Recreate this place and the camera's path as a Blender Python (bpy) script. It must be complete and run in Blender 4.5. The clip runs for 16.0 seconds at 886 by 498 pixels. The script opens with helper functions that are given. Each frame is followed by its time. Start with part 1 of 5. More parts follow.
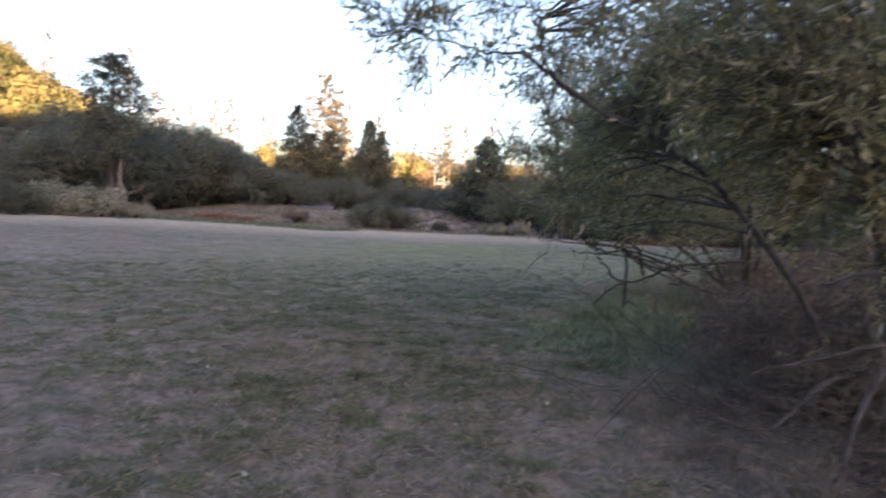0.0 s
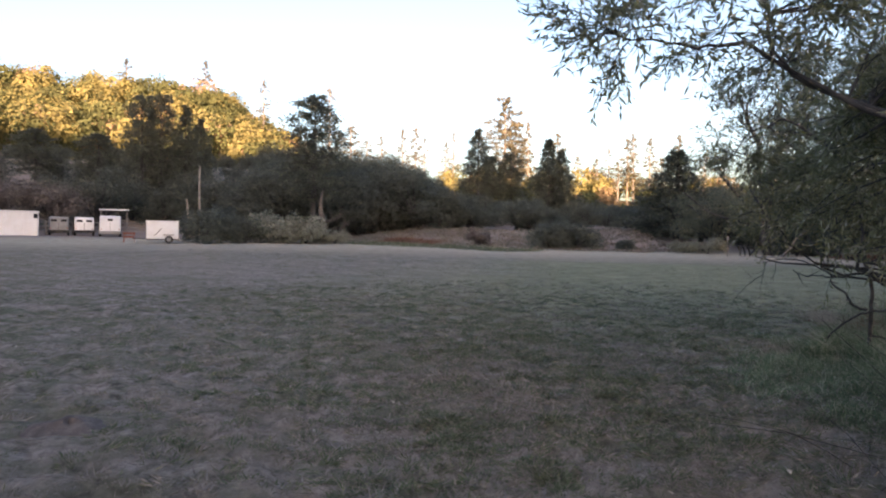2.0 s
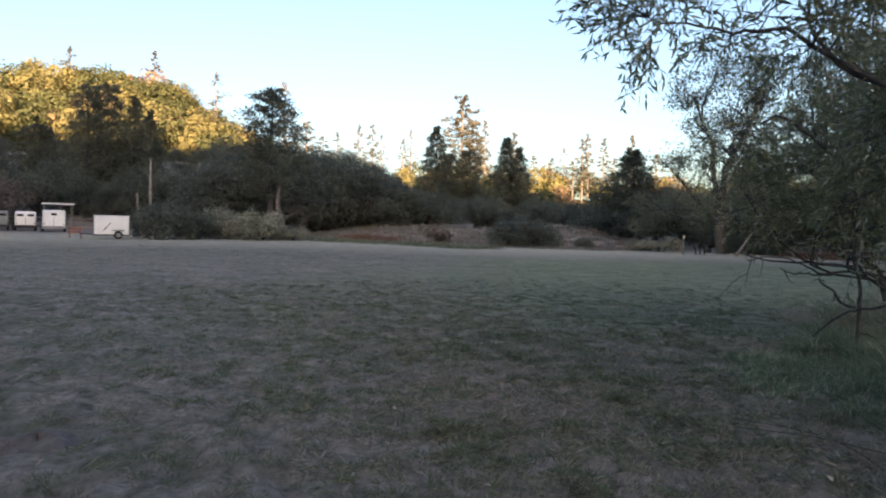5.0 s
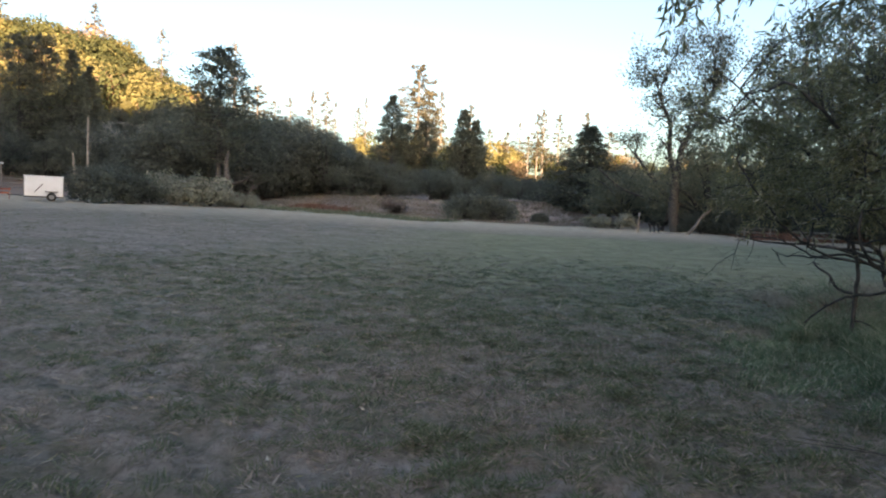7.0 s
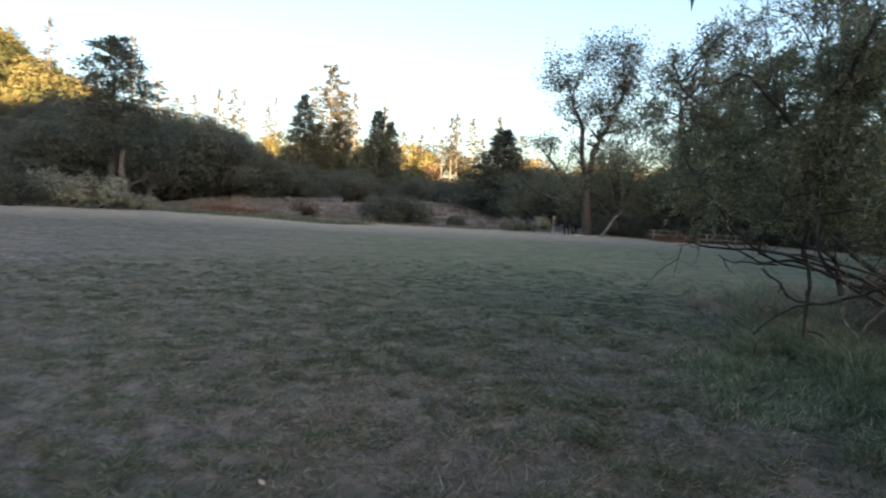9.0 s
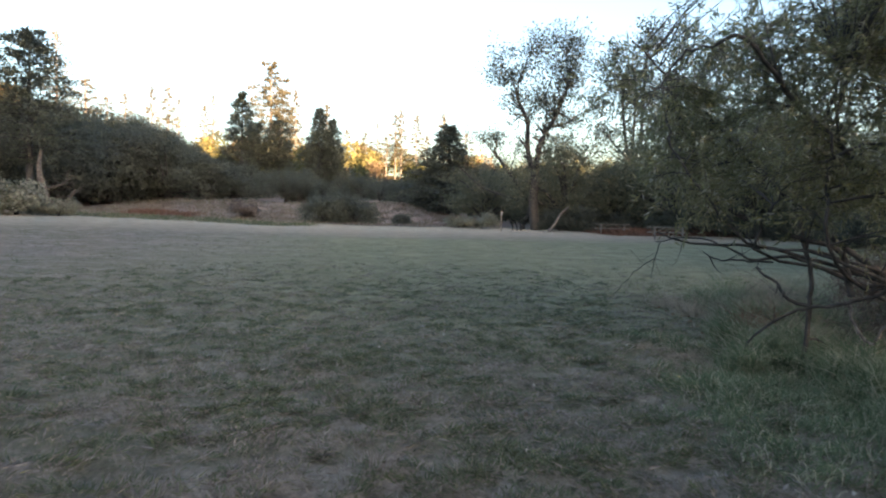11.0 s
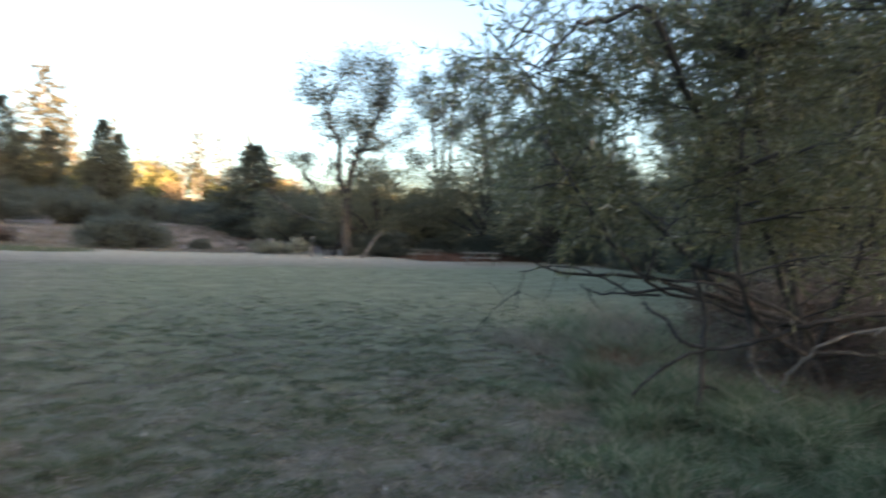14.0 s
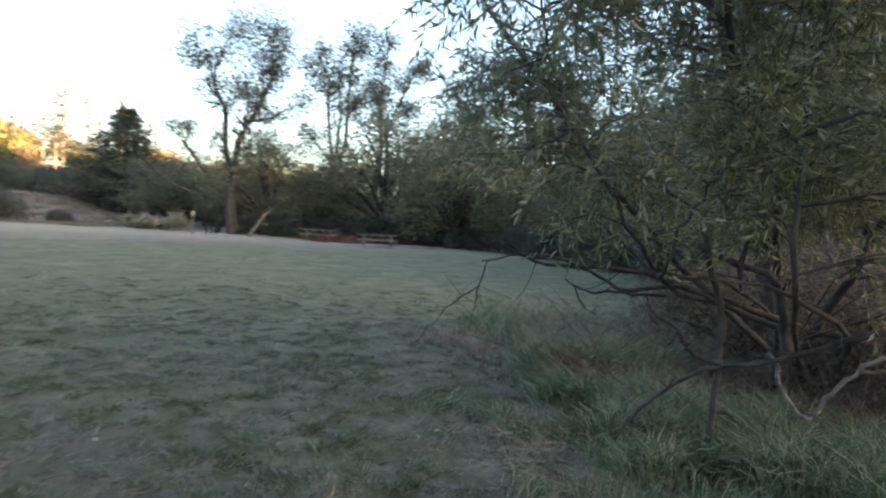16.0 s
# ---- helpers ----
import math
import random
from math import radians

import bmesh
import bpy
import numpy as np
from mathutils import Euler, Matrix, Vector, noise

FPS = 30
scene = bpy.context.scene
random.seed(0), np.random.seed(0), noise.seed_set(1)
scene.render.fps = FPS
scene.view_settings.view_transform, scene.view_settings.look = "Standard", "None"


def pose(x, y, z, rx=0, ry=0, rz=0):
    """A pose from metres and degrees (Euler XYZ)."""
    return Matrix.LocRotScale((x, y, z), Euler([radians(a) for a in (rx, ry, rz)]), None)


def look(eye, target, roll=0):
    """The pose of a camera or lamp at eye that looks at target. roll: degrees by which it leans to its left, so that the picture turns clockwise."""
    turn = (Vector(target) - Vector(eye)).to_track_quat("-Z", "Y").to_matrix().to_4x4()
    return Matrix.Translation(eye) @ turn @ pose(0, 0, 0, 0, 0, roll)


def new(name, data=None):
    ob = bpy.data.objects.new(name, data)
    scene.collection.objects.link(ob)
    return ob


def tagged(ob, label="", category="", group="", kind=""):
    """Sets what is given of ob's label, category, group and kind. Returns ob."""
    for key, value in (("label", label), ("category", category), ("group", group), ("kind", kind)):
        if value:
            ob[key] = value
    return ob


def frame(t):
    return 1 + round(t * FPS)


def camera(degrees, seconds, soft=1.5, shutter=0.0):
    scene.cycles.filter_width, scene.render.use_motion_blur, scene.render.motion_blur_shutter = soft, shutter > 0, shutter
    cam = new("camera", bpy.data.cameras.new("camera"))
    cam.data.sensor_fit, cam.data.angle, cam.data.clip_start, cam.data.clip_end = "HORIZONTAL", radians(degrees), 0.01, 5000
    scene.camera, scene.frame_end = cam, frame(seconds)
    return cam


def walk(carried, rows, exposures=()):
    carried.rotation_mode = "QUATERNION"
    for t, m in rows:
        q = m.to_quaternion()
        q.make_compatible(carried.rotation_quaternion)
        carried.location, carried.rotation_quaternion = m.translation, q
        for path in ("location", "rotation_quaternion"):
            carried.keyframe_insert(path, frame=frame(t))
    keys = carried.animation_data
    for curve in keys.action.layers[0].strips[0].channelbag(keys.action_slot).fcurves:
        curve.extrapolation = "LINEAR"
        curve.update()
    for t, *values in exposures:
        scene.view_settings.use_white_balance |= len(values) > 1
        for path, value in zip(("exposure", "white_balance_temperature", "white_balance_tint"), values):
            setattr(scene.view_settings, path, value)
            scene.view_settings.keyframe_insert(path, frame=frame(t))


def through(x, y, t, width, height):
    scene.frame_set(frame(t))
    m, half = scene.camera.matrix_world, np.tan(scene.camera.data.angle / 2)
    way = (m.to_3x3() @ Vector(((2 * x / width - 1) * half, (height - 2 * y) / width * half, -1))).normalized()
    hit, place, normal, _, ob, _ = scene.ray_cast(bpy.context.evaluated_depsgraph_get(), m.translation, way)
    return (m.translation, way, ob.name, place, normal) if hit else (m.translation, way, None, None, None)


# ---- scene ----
cam = camera(70.1, 16.0, soft=2.0, shutter=0.6)
METRES, EYE, TILT, LEAN, TURN = 8.3, 1.5, 0.0, 0.0, 0.0
ROWS = [
    (0.0, 0.0, 0.0, 0.0, 0.08, -2.11, -2.18),
    (0.5, -0.0146, 0.0207, 0.0003, 5.66, -3.47, -1.48),
    (1.0, -0.0156, 0.0544, 0.0026, 11.83, -2.42, -1.64),
    (1.5, -0.0149, 0.0609, 0.0063, 15.31, -1.79, -1.37),
    (2.0, -0.0173, 0.0644, 0.0083, 16.35, -0.76, -0.73),
    (2.5, -0.0188, 0.0661, 0.0075, 15.59, 0.01, -0.29),
    (3.0, -0.0242, 0.0677, 0.0069, 15.63, 0.06, -0.62),
    (3.5, -0.0334, 0.0678, 0.0058, 15.07, -0.13, -1.08),
    (4.0, -0.0475, 0.0678, 0.0072, 14.19, -0.53, -0.88),
    (4.2, -0.0545, 0.07, 0.007, 13.85, -1.0, -0.9),
    (6.3, -0.1225, 0.16, 0.001, 10.1, -0.75, -1.4),
    (6.5, -0.1277, 0.1718, 0.0007, 9.88, -2.52, -1.61),
    (7.0, -0.1314, 0.2012, 0.0006, 8.07, -3.3, -2.51),
    (7.5, -0.1335, 0.2437, 0.0038, 10.78, -1.75, -2.08),
    (8.0, -0.1409, 0.2723, 0.0022, 10.34, -1.77, -2.12),
    (8.5, -0.1599, 0.3028, 0.0037, 6.56, -1.02, -2.62),
    (9.0, -0.1596, 0.3348, 0.0006, 0.3, -2.71, -2.56),
    (11.3, -0.1513, 0.525, 0.0022, -4.55, -2.75, -1.2),
    (11.5, -0.1518, 0.5407, 0.0024, -4.46, -2.68, -1.16),
    (12.0, -0.1579, 0.5782, 0.0024, -10.56, -1.64, -2.08),
    (12.5, -0.1604, 0.6157, 0.003, -14.2, -1.01, -2.34),
    (13.0, -0.1499, 0.6598, 0.004, -12.09, 0.85, -0.88),
    (13.5, -0.1379, 0.6898, -0.0003, -12.6, -0.38, -0.1),
    (14.0, -0.1308, 0.7301, -0.0001, -21.71, -0.05, -1.32),
    (14.5, -0.1243, 0.7637, -0.0014, -28.42, 0.31, -2.46),
    (15.0, -0.1086, 0.8188, -0.006, -25.17, 0.22, -2.77),
    (15.5, -0.1042, 0.8667, -0.0068, -26.38, -0.75, -2.98),
    (16.0, -0.1039, 0.9184, -0.0045, -31.73, -1.24, -3.09),
]
STOPS = [(0.0, 3.22, 7850, 32), (0.5, 3.28, 7850, 32), (1.0, 3.23, 7850, 32), (1.5, 3.07, 7750, 31), (2.0, 2.86, 8000, 30), (2.5, 2.77, 7750, 27), (3.5, 2.65, 7600, 26), (4.2, 2.66, 7650, 25), (6.5, 2.46, 7400, 17), (7.0, 2.86, 7750, 18),
         (7.5, 2.95, 7850, 19), (8.0, 2.78, 7850, 19), (9.0, 2.78, 7850, 18), (11.5, 3.18, 8050, 20), (12.5, 3.18, 8050, 20), (13.0, 3.08, 7850, 18), (13.5, 2.73, 7250, 11), (14.0, 3.27, 7950, 18), (14.5, 3.38, 8050, 19), (16.0, 3.49, 8150, 20)]
walk(cam, [(t, pose(0, 0, EYE, TILT, LEAN, TURN) @ pose(METRES * x, METRES * y, METRES * z, 90 + pitch, roll, yaw)) for t, x, y, z, yaw, pitch, roll in ROWS], STOPS)

# ---- sky and sun: low evening sun from behind, the valley floor in the shade of the ridge ----
SUN_EL, SUN_AZ = radians(6.0), radians(160.0)
to_sun = Vector((math.sin(SUN_AZ) * math.cos(SUN_EL), math.cos(SUN_AZ) * math.cos(SUN_EL), math.sin(SUN_EL)))
world = bpy.data.worlds.new("evening_sky")
scene.world = world
world.use_nodes = True
wn, wl = world.node_tree.nodes, world.node_tree.links
wn.clear()
sky = wn.new("ShaderNodeTexSky")
sky.sky_type, sky.sun_disc = "NISHITA", False
sky.sun_elevation, sky.sun_rotation = SUN_EL, SUN_AZ
sky.air_density, sky.dust_density, sky.ozone_density = 1.0, 3.2, 2.5
bg = wn.new("ShaderNodeBackground")
bg.inputs["Strength"].default_value = 0.12
wo = wn.new("ShaderNodeOutputWorld")
wl.new(sky.outputs[0], bg.inputs[0])
wl.new(bg.outputs[0], wo.inputs[0])
sun_data = bpy.data.lights.new("sun", "SUN")
sun_data.energy, sun_data.angle, sun_data.color = 4.6, radians(0.5), (1.0, 0.78, 0.54)
sun = new("sun", sun_data)
sun.matrix_world = look(to_sun * 300, (0, 0, 0))


# ---- materials ----
def ramp_between(nt, fac, stops):
    r = nt.nodes.new("ShaderNodeValToRGB")
    e = r.color_ramp.elements
    while len(e) < len(stops):
        e.new(0.5)
    for k, (p, c) in enumerate(stops):
        e[k].position, e[k].color = p, (*c, 1)
    nt.links.new(fac, r.inputs[0])
    return r.outputs[0]


def noise_node(nt, scale, detail=4.0, rough=0.55, space="Object", distort=0.0):
    co = nt.nodes.new("ShaderNodeTexCoord")
    n = nt.nodes.new("ShaderNodeTexNoise")
    n.inputs["Scale"].default_value, n.inputs["Detail"].default_value = scale, detail
    n.inputs["Roughness"].default_value, n.inputs["Distortion"].default_value = rough, distort
    nt.links.new(co.outputs[space], n.inputs["Vector"])
    return n.outputs["Fac"]


def mix(nt, fac, a, b, mode="MIX"):
    m = nt.nodes.new("ShaderNodeMix")
    m.data_type, m.blend_type = "RGBA", mode
    for k, v in ((0, fac), (6, a), (7, b)):
        if isinstance(v, (int, float)):
            m.inputs[k].default_value = v
        elif isinstance(v, tuple):
            m.inputs[k].default_value = (*v, 1)
        else:
            nt.links.new(v, m.inputs[k])
    return m.outputs[2]


def base_material(name, rough=0.8, metal=0.0):
    m = bpy.data.materials.new(name)
    m.use_nodes = True
    b = m.node_tree.nodes["Principled BSDF"]
    b.inputs["Roughness"].default_value, b.inputs["Metallic"].default_value = rough, metal
    b.inputs["Specular IOR Level"].default_value = 0.3
    return m, m.node_tree, b


def add_bump(nt, b, height, strength, distance):
    u = nt.nodes.new("ShaderNodeBump")
    u.inputs["Strength"].default_value, u.inputs["Distance"].default_value = strength, distance
    nt.links.new(height, u.inputs["Height"])
    nt.links.new(u.outputs[0], b.inputs["Normal"])


def worn(name, a, b_col, scale=3.0, rough=0.7, metal=0.0, bump=0.2, fine=40.0):
    """Two-tone surface with stains at one scale and grain at another."""
    m, nt, b = base_material(name, rough, metal)
    c = mix(nt, ramp_between(nt, noise_node(nt, scale), [(0.35, (0, 0, 0)), (0.7, (1, 1, 1))]), a, b_col)
    c = mix(nt, 0.25, c, ramp_between(nt, noise_node(nt, fine, 6), [(0.3, (0.2, 0.2, 0.2)), (0.7, (1, 1, 1))]), "MULTIPLY")
    nt.links.new(c, b.inputs["Base Color"])
    add_bump(nt, b, noise_node(nt, fine, 6), bump, 0.02)
    return m


def leafy(name, stops, rough=0.6, through=0.3, patch=0.6):
    """Leaves: a colour per leaf from the stops, clumps tinted at a larger scale, some light let through."""
    m, nt, b = base_material(name, rough)
    b.inputs["Specular IOR Level"].default_value = 0.25
    g = nt.nodes.new("ShaderNodeNewGeometry")
    c = ramp_between(nt, g.outputs["Random Per Island"], stops)
    c = mix(nt, 0.5, c, ramp_between(nt, noise_node(nt, patch, 3), [(0.3, (0.45, 0.45, 0.45)), (0.7, (1, 1, 1))]), "MULTIPLY")
    nt.links.new(c, b.inputs["Base Color"])
    t = nt.nodes.new("ShaderNodeBsdfTranslucent")
    nt.links.new(c, t.inputs["Color"])
    s = nt.nodes.new("ShaderNodeMixShader")
    s.inputs[0].default_value = through
    out = nt.nodes["Material Output"]
    nt.links.new(b.outputs[0], s.inputs[1])
    nt.links.new(t.outputs[0], s.inputs[2])
    nt.links.new(s.outputs[0], out.inputs["Surface"])
    return m


willow_leaf = leafy("willow_leaf", [(0.0, (0.165, 0.172, 0.09)), (0.45, (0.235, 0.245, 0.13)), (0.8, (0.335, 0.335, 0.20)), (0.94, (0.44, 0.43, 0.36)), (1.0, (0.36, 0.30, 0.10))], 0.4, 0.5, 1.5)
# Oak leaves of the shaded valley; the shade's cool cast is in the colour.
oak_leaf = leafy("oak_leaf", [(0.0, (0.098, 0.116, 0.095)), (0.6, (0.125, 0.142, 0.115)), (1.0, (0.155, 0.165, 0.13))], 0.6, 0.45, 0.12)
# Far oaks: evening sun's gold and brightness put into the leaf colour too.
sunlit_hill_leaf = leafy("sunlit_hill_leaf", [(0.0, (0.185, 0.168, 0.065)), (1.0, (0.26, 0.232, 0.10))], 0.9, 0.4, 0.06)
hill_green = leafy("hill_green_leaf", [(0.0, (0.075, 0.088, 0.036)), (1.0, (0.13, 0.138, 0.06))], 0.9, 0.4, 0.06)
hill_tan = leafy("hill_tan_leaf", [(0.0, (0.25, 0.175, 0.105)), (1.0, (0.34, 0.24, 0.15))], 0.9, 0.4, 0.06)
pine_leaf = leafy("pine_needles", [(0.0, (0.10, 0.115, 0.09)), (0.6, (0.135, 0.15, 0.115)), (1.0, (0.18, 0.185, 0.135))], 0.6, 0.4, 0.4)
# Needles for pines in the sun; its warm hue is put into the colour.
sunlit_pine_leaf = leafy("sunlit_pine_needles", [(0.0, (0.07, 0.07, 0.048)), (1.0, (0.14, 0.125, 0.085))], 0.6, 0.3, 0.4)
sage_leaf = leafy("sage_leaf", [(0.0, (0.18, 0.195, 0.15)), (0.6, (0.27, 0.285, 0.225)), (1.0, (0.37, 0.37, 0.30))], 0.7, 0.3, 1.0)
grey_twig = leafy("grey_twig", [(0.0, (0.10, 0.085, 0.075)), (1.0, (0.19, 0.165, 0.15))], 0.8, 0.05, 0.5)
gum_leaf = leafy("gum_leaf", [(0.0, (0.09, 0.098, 0.075)), (0.6, (0.14, 0.15, 0.115)), (1.0, (0.20, 0.20, 0.155))], 0.6, 0.4, 0.35)
creek_leaf = leafy("creek_willow_leaf", [(0.0, (0.155, 0.162, 0.11)), (0.6, (0.215, 0.22, 0.15)), (1.0, (0.28, 0.27, 0.18))], 0.6, 0.45, 0.35)
green_blade = leafy("green_grass_blade", [(0.0, (0.085, 0.108, 0.06)), (0.5, (0.13, 0.162, 0.092)), (0.8, (0.195, 0.215, 0.14)), (1.0, (0.33, 0.295, 0.25))], 0.6, 0.4, 5.0)
tall_blade = leafy("tall_grass_blade", [(0.0, (0.10, 0.155, 0.085)), (0.5, (0.17, 0.235, 0.14)), (0.74, (0.27, 0.32, 0.21)), (1.0, (0.54, 0.49, 0.39))], 0.55, 0.45, 3.0)
dry_blade = leafy("dry_grass_blade", [(0.0, (0.185, 0.165, 0.148)), (0.5, (0.29, 0.262, 0.234)), (0.72, (0.37, 0.335, 0.30)), (0.77, (0.14, 0.155, 0.10)), (1.0, (0.19, 0.20, 0.135))], 0.75, 0.25, 5.0)
brown_leaf = leafy("brown_thicket_leaf", [(0.0, (0.14, 0.105, 0.09)), (0.6, (0.22, 0.17, 0.145)), (1.0, (0.24, 0.225, 0.15))], 0.8, 0.4, 2.0)
rust_leaf = leafy("dead_fern", [(0.0, (0.13, 0.07, 0.05)), (1.0, (0.28, 0.155, 0.11))], 0.8, 0.25, 3.0)
bark = worn("willow_bark", (0.085, 0.07, 0.06), (0.19, 0.165, 0.145), 6, 0.9, 0, 0.6, 60)
pale_bark = worn("pale_bark", (0.13, 0.11, 0.095), (0.24, 0.21, 0.18), 4, 0.9, 0, 0.5, 40)
grey_bark = worn("lichened_bark", (0.12, 0.105, 0.095), (0.36, 0.33, 0.30), 14, 0.9, 0, 0.5, 70)
dead_wood = worn("dead_wood", (0.042, 0.038, 0.036), (0.12, 0.11, 0.102), 8, 0.9, 0, 0.5, 80)
white_paint = worn("white_trailer_paint", (0.82, 0.83, 0.85), (0.72, 0.72, 0.72), 1.2, 0.4, 0, 0.05)
grey_paint = worn("grey_trailer_paint", (0.27, 0.28, 0.29), (0.20, 0.20, 0.20), 1.5, 0.45, 0.3, 0.05)
dark_metal = worn("dark_metal", (0.03, 0.03, 0.032), (0.06, 0.055, 0.05), 5, 0.6, 0.4, 0.1)
rubber = worn("tyre_rubber", (0.02, 0.02, 0.02), (0.04, 0.038, 0.036), 8, 0.9)
window_dark = worn("dark_glass", (0.02, 0.022, 0.025), (0.03, 0.03, 0.03), 3, 0.15, 0, 0.0)
pole_wood = worn("weathered_pole_wood", (0.20, 0.17, 0.14), (0.33, 0.29, 0.25), 3, 0.85, 0, 0.4)
table_wood = worn("weathered_table_wood", (0.19, 0.175, 0.155), (0.31, 0.285, 0.255), 3, 0.8, 0, 0.3)
orange_paint = worn("orange_paint", (0.36, 0.11, 0.06), (0.26, 0.09, 0.06), 4, 0.6)
soil_mat = worn("dark_soil", (0.075, 0.062, 0.058), (0.16, 0.135, 0.12), 9, 0.95, 0, 0.8, 50)
pale_leaf = worn("pale_fallen_leaf", (0.50, 0.47, 0.41), (0.36, 0.31, 0.24), 30, 0.7, 0, 0.2, 90)
straw_blade = leafy("straw_blade", [(0.0, (0.26, 0.225, 0.18)), (1.0, (0.46, 0.40, 0.33))], 0.7, 0.25, 4.0)
concrete = worn("concrete", (0.36, 0.35, 0.33), (0.27, 0.26, 0.24), 4, 0.85)


def make_ground_material():
    m, nt, b = base_material("meadow_ground", 0.95)
    b.inputs["Specular IOR Level"].default_value = 0.02
    co = nt.nodes.new("ShaderNodeTexCoord")
    sep = nt.nodes.new("ShaderNodeSeparateXYZ")
    nt.links.new(co.outputs["Object"], sep.inputs[0])
    def sharp(n, lo=0.34, hi=0.66):
        return ramp_between(nt, n, [(lo, (0, 0, 0)), (hi, (1, 1, 1))])
    straw = mix(nt, sharp(noise_node(nt, 8.0, 8, 0.75)), (0.20, 0.176, 0.158), (0.42, 0.372, 0.335))
    green = mix(nt, sharp(noise_node(nt, 9.0, 8, 0.75)), (0.07, 0.08, 0.052), (0.15, 0.168, 0.11))
    patch = ramp_between(nt, noise_node(nt, 1.7, 6, 0.7, distort=0.5), [(0.42, (0, 0, 0)), (0.60, (1, 1, 1))])
    broad = ramp_between(nt, noise_node(nt, 0.07, 3, 0.5), [(0.35, (0.25, 0.25, 0.25)), (0.65, (1, 1, 1))])
    k = mix(nt, 1.0, patch, broad, "MULTIPLY")
    c = mix(nt, k, straw, green)
    # Dark spots: bare soil, plus the shade between tufts put into the colour.
    tuft = ramp_between(nt, noise_node(nt, 5.5, 7, 0.7), [(0.38, (0.22, 0.20, 0.19)), (0.52, (1, 1, 1))])
    c = mix(nt, 0.55, c, tuft, "MULTIPLY")

    def span(out, lo0, lo1, hi0, hi1, wob=0.0):
        v = out
        if wob:
            a = nt.nodes.new("ShaderNodeMath")
            a.operation = "MULTIPLY_ADD"
            nt.links.new(noise_node(nt, 0.12, 3), a.inputs[0])
            a.inputs[1].default_value = wob
            nt.links.new(out, a.inputs[2])
            v = a.outputs[0]
        one = nt.nodes.new("ShaderNodeMapRange")
        nt.links.new(v, one.inputs[0])
        one.inputs[1].default_value, one.inputs[2].default_value = lo0, lo1
        two = nt.nodes.new("ShaderNodeMapRange")
        nt.links.new(v, two.inputs[0])
        two.inputs[1].default_value, two.inputs[2].default_value, two.inputs[3].default_value, two.inputs[4].default_value = hi0, hi1, 1, 0
        mul = nt.nodes.new("ShaderNodeMath")
        mul.operation = "MULTIPLY"
        nt.links.new(one.outputs[0], mul.inputs[0])
        nt.links.new(two.outputs[0], mul.inputs[1])
        return mul.outputs[0]
    y = sep.outputs["Y"]
    streak = nt.nodes.new("ShaderNodeMapping")
    streak.inputs["Scale"].default_value = (0.35, 1.6, 1.0)
    nt.links.new(co.outputs["Object"], streak.inputs["Vector"])
    wisp = nt.nodes.new("ShaderNodeTexNoise")
    wisp.inputs["Scale"].default_value, wisp.inputs["Detail"].default_value, wisp.inputs["Roughness"].default_value = 0.7, 9.0, 0.72
    nt.links.new(streak.outputs[0], wisp.inputs["Vector"])
    c = mix(nt, mix(nt, 1.0, sharp(wisp.outputs["Fac"], 0.46, 0.62), (0.5, 0.5, 0.5), "MULTIPLY"), c, green)
    far_dry = mix(nt, sharp(noise_node(nt, 0.8, 9, 0.75)), (0.17, 0.142, 0.118), (0.37, 0.31, 0.255))
    c = mix(nt, 0.3, c, mix(nt, span(y, 13, 26, 9000, 9900, 3), c, far_dry))
    sward = mix(nt, sharp(noise_node(nt, 1.2, 9, 0.7)), (0.15, 0.162, 0.10), (0.27, 0.28, 0.178))
    lush = mix(nt, 1.0, span(y, 9, 18, 38, 44, 5), span(sep.outputs["X"], -9, 0, 900, 990, 5), "MULTIPLY")
    c = mix(nt, 0.8, c, mix(nt, lush, c, sward))
    hay = mix(nt, sharp(noise_node(nt, 1.5, 8, 0.75)), (0.27, 0.232, 0.18), (0.49, 0.43, 0.335))
    far_r = nt.nodes.new("ShaderNodeVectorMath")
    far_r.operation = "LENGTH"
    nt.links.new(co.outputs["Object"], far_r.inputs[0])
    c = mix(nt, mix(nt, 1.0, span(far_r.outputs["Value"], 40, 52, 66, 74, 4), span(y, 22, 30, 200, 300, 4), "MULTIPLY"), c, hay)
    soil = mix(nt, noise_node(nt, 0.5, 7, 0.7), (0.18, 0.142, 0.125), (0.34, 0.282, 0.245))
    c = mix(nt, span(far_r.outputs["Value"], 60, 68, 110, 140, 5), c, soil)
    wood_floor = mix(nt, noise_node(nt, 0.08, 6, 0.65), (0.07, 0.065, 0.035), (0.30, 0.20, 0.10))
    c = mix(nt, span(y, 105, 135, 9000, 9900, 10), c, wood_floor)
    nt.links.new(c, b.inputs["Base Color"])
    add_bump(nt, b, noise_node(nt, 6.0, 9, 0.78), 1.0, 0.09)
    return m


ground_mat = make_ground_material()


# ---- geometry helpers ----
rng = np.random.default_rng(7)


def mesh_of(name, verts, quads, mat, smooth=False):
    verts, quads = np.asarray(verts, np.float32), np.asarray(quads, np.int32)
    me = bpy.data.meshes.new(name)
    k = quads.shape[1]
    me.vertices.add(len(verts))
    me.vertices.foreach_set("co", verts.ravel())
    me.loops.add(quads.size)
    me.loops.foreach_set("vertex_index", quads.ravel())
    me.polygons.add(len(quads))
    me.polygons.foreach_set("loop_start", np.arange(0, quads.size, k, dtype=np.int32))
    if smooth:
        me.polygons.foreach_set("use_smooth", np.ones(len(quads), bool))
    me.update(calc_edges=True)
    me.materials.append(mat)
    return me


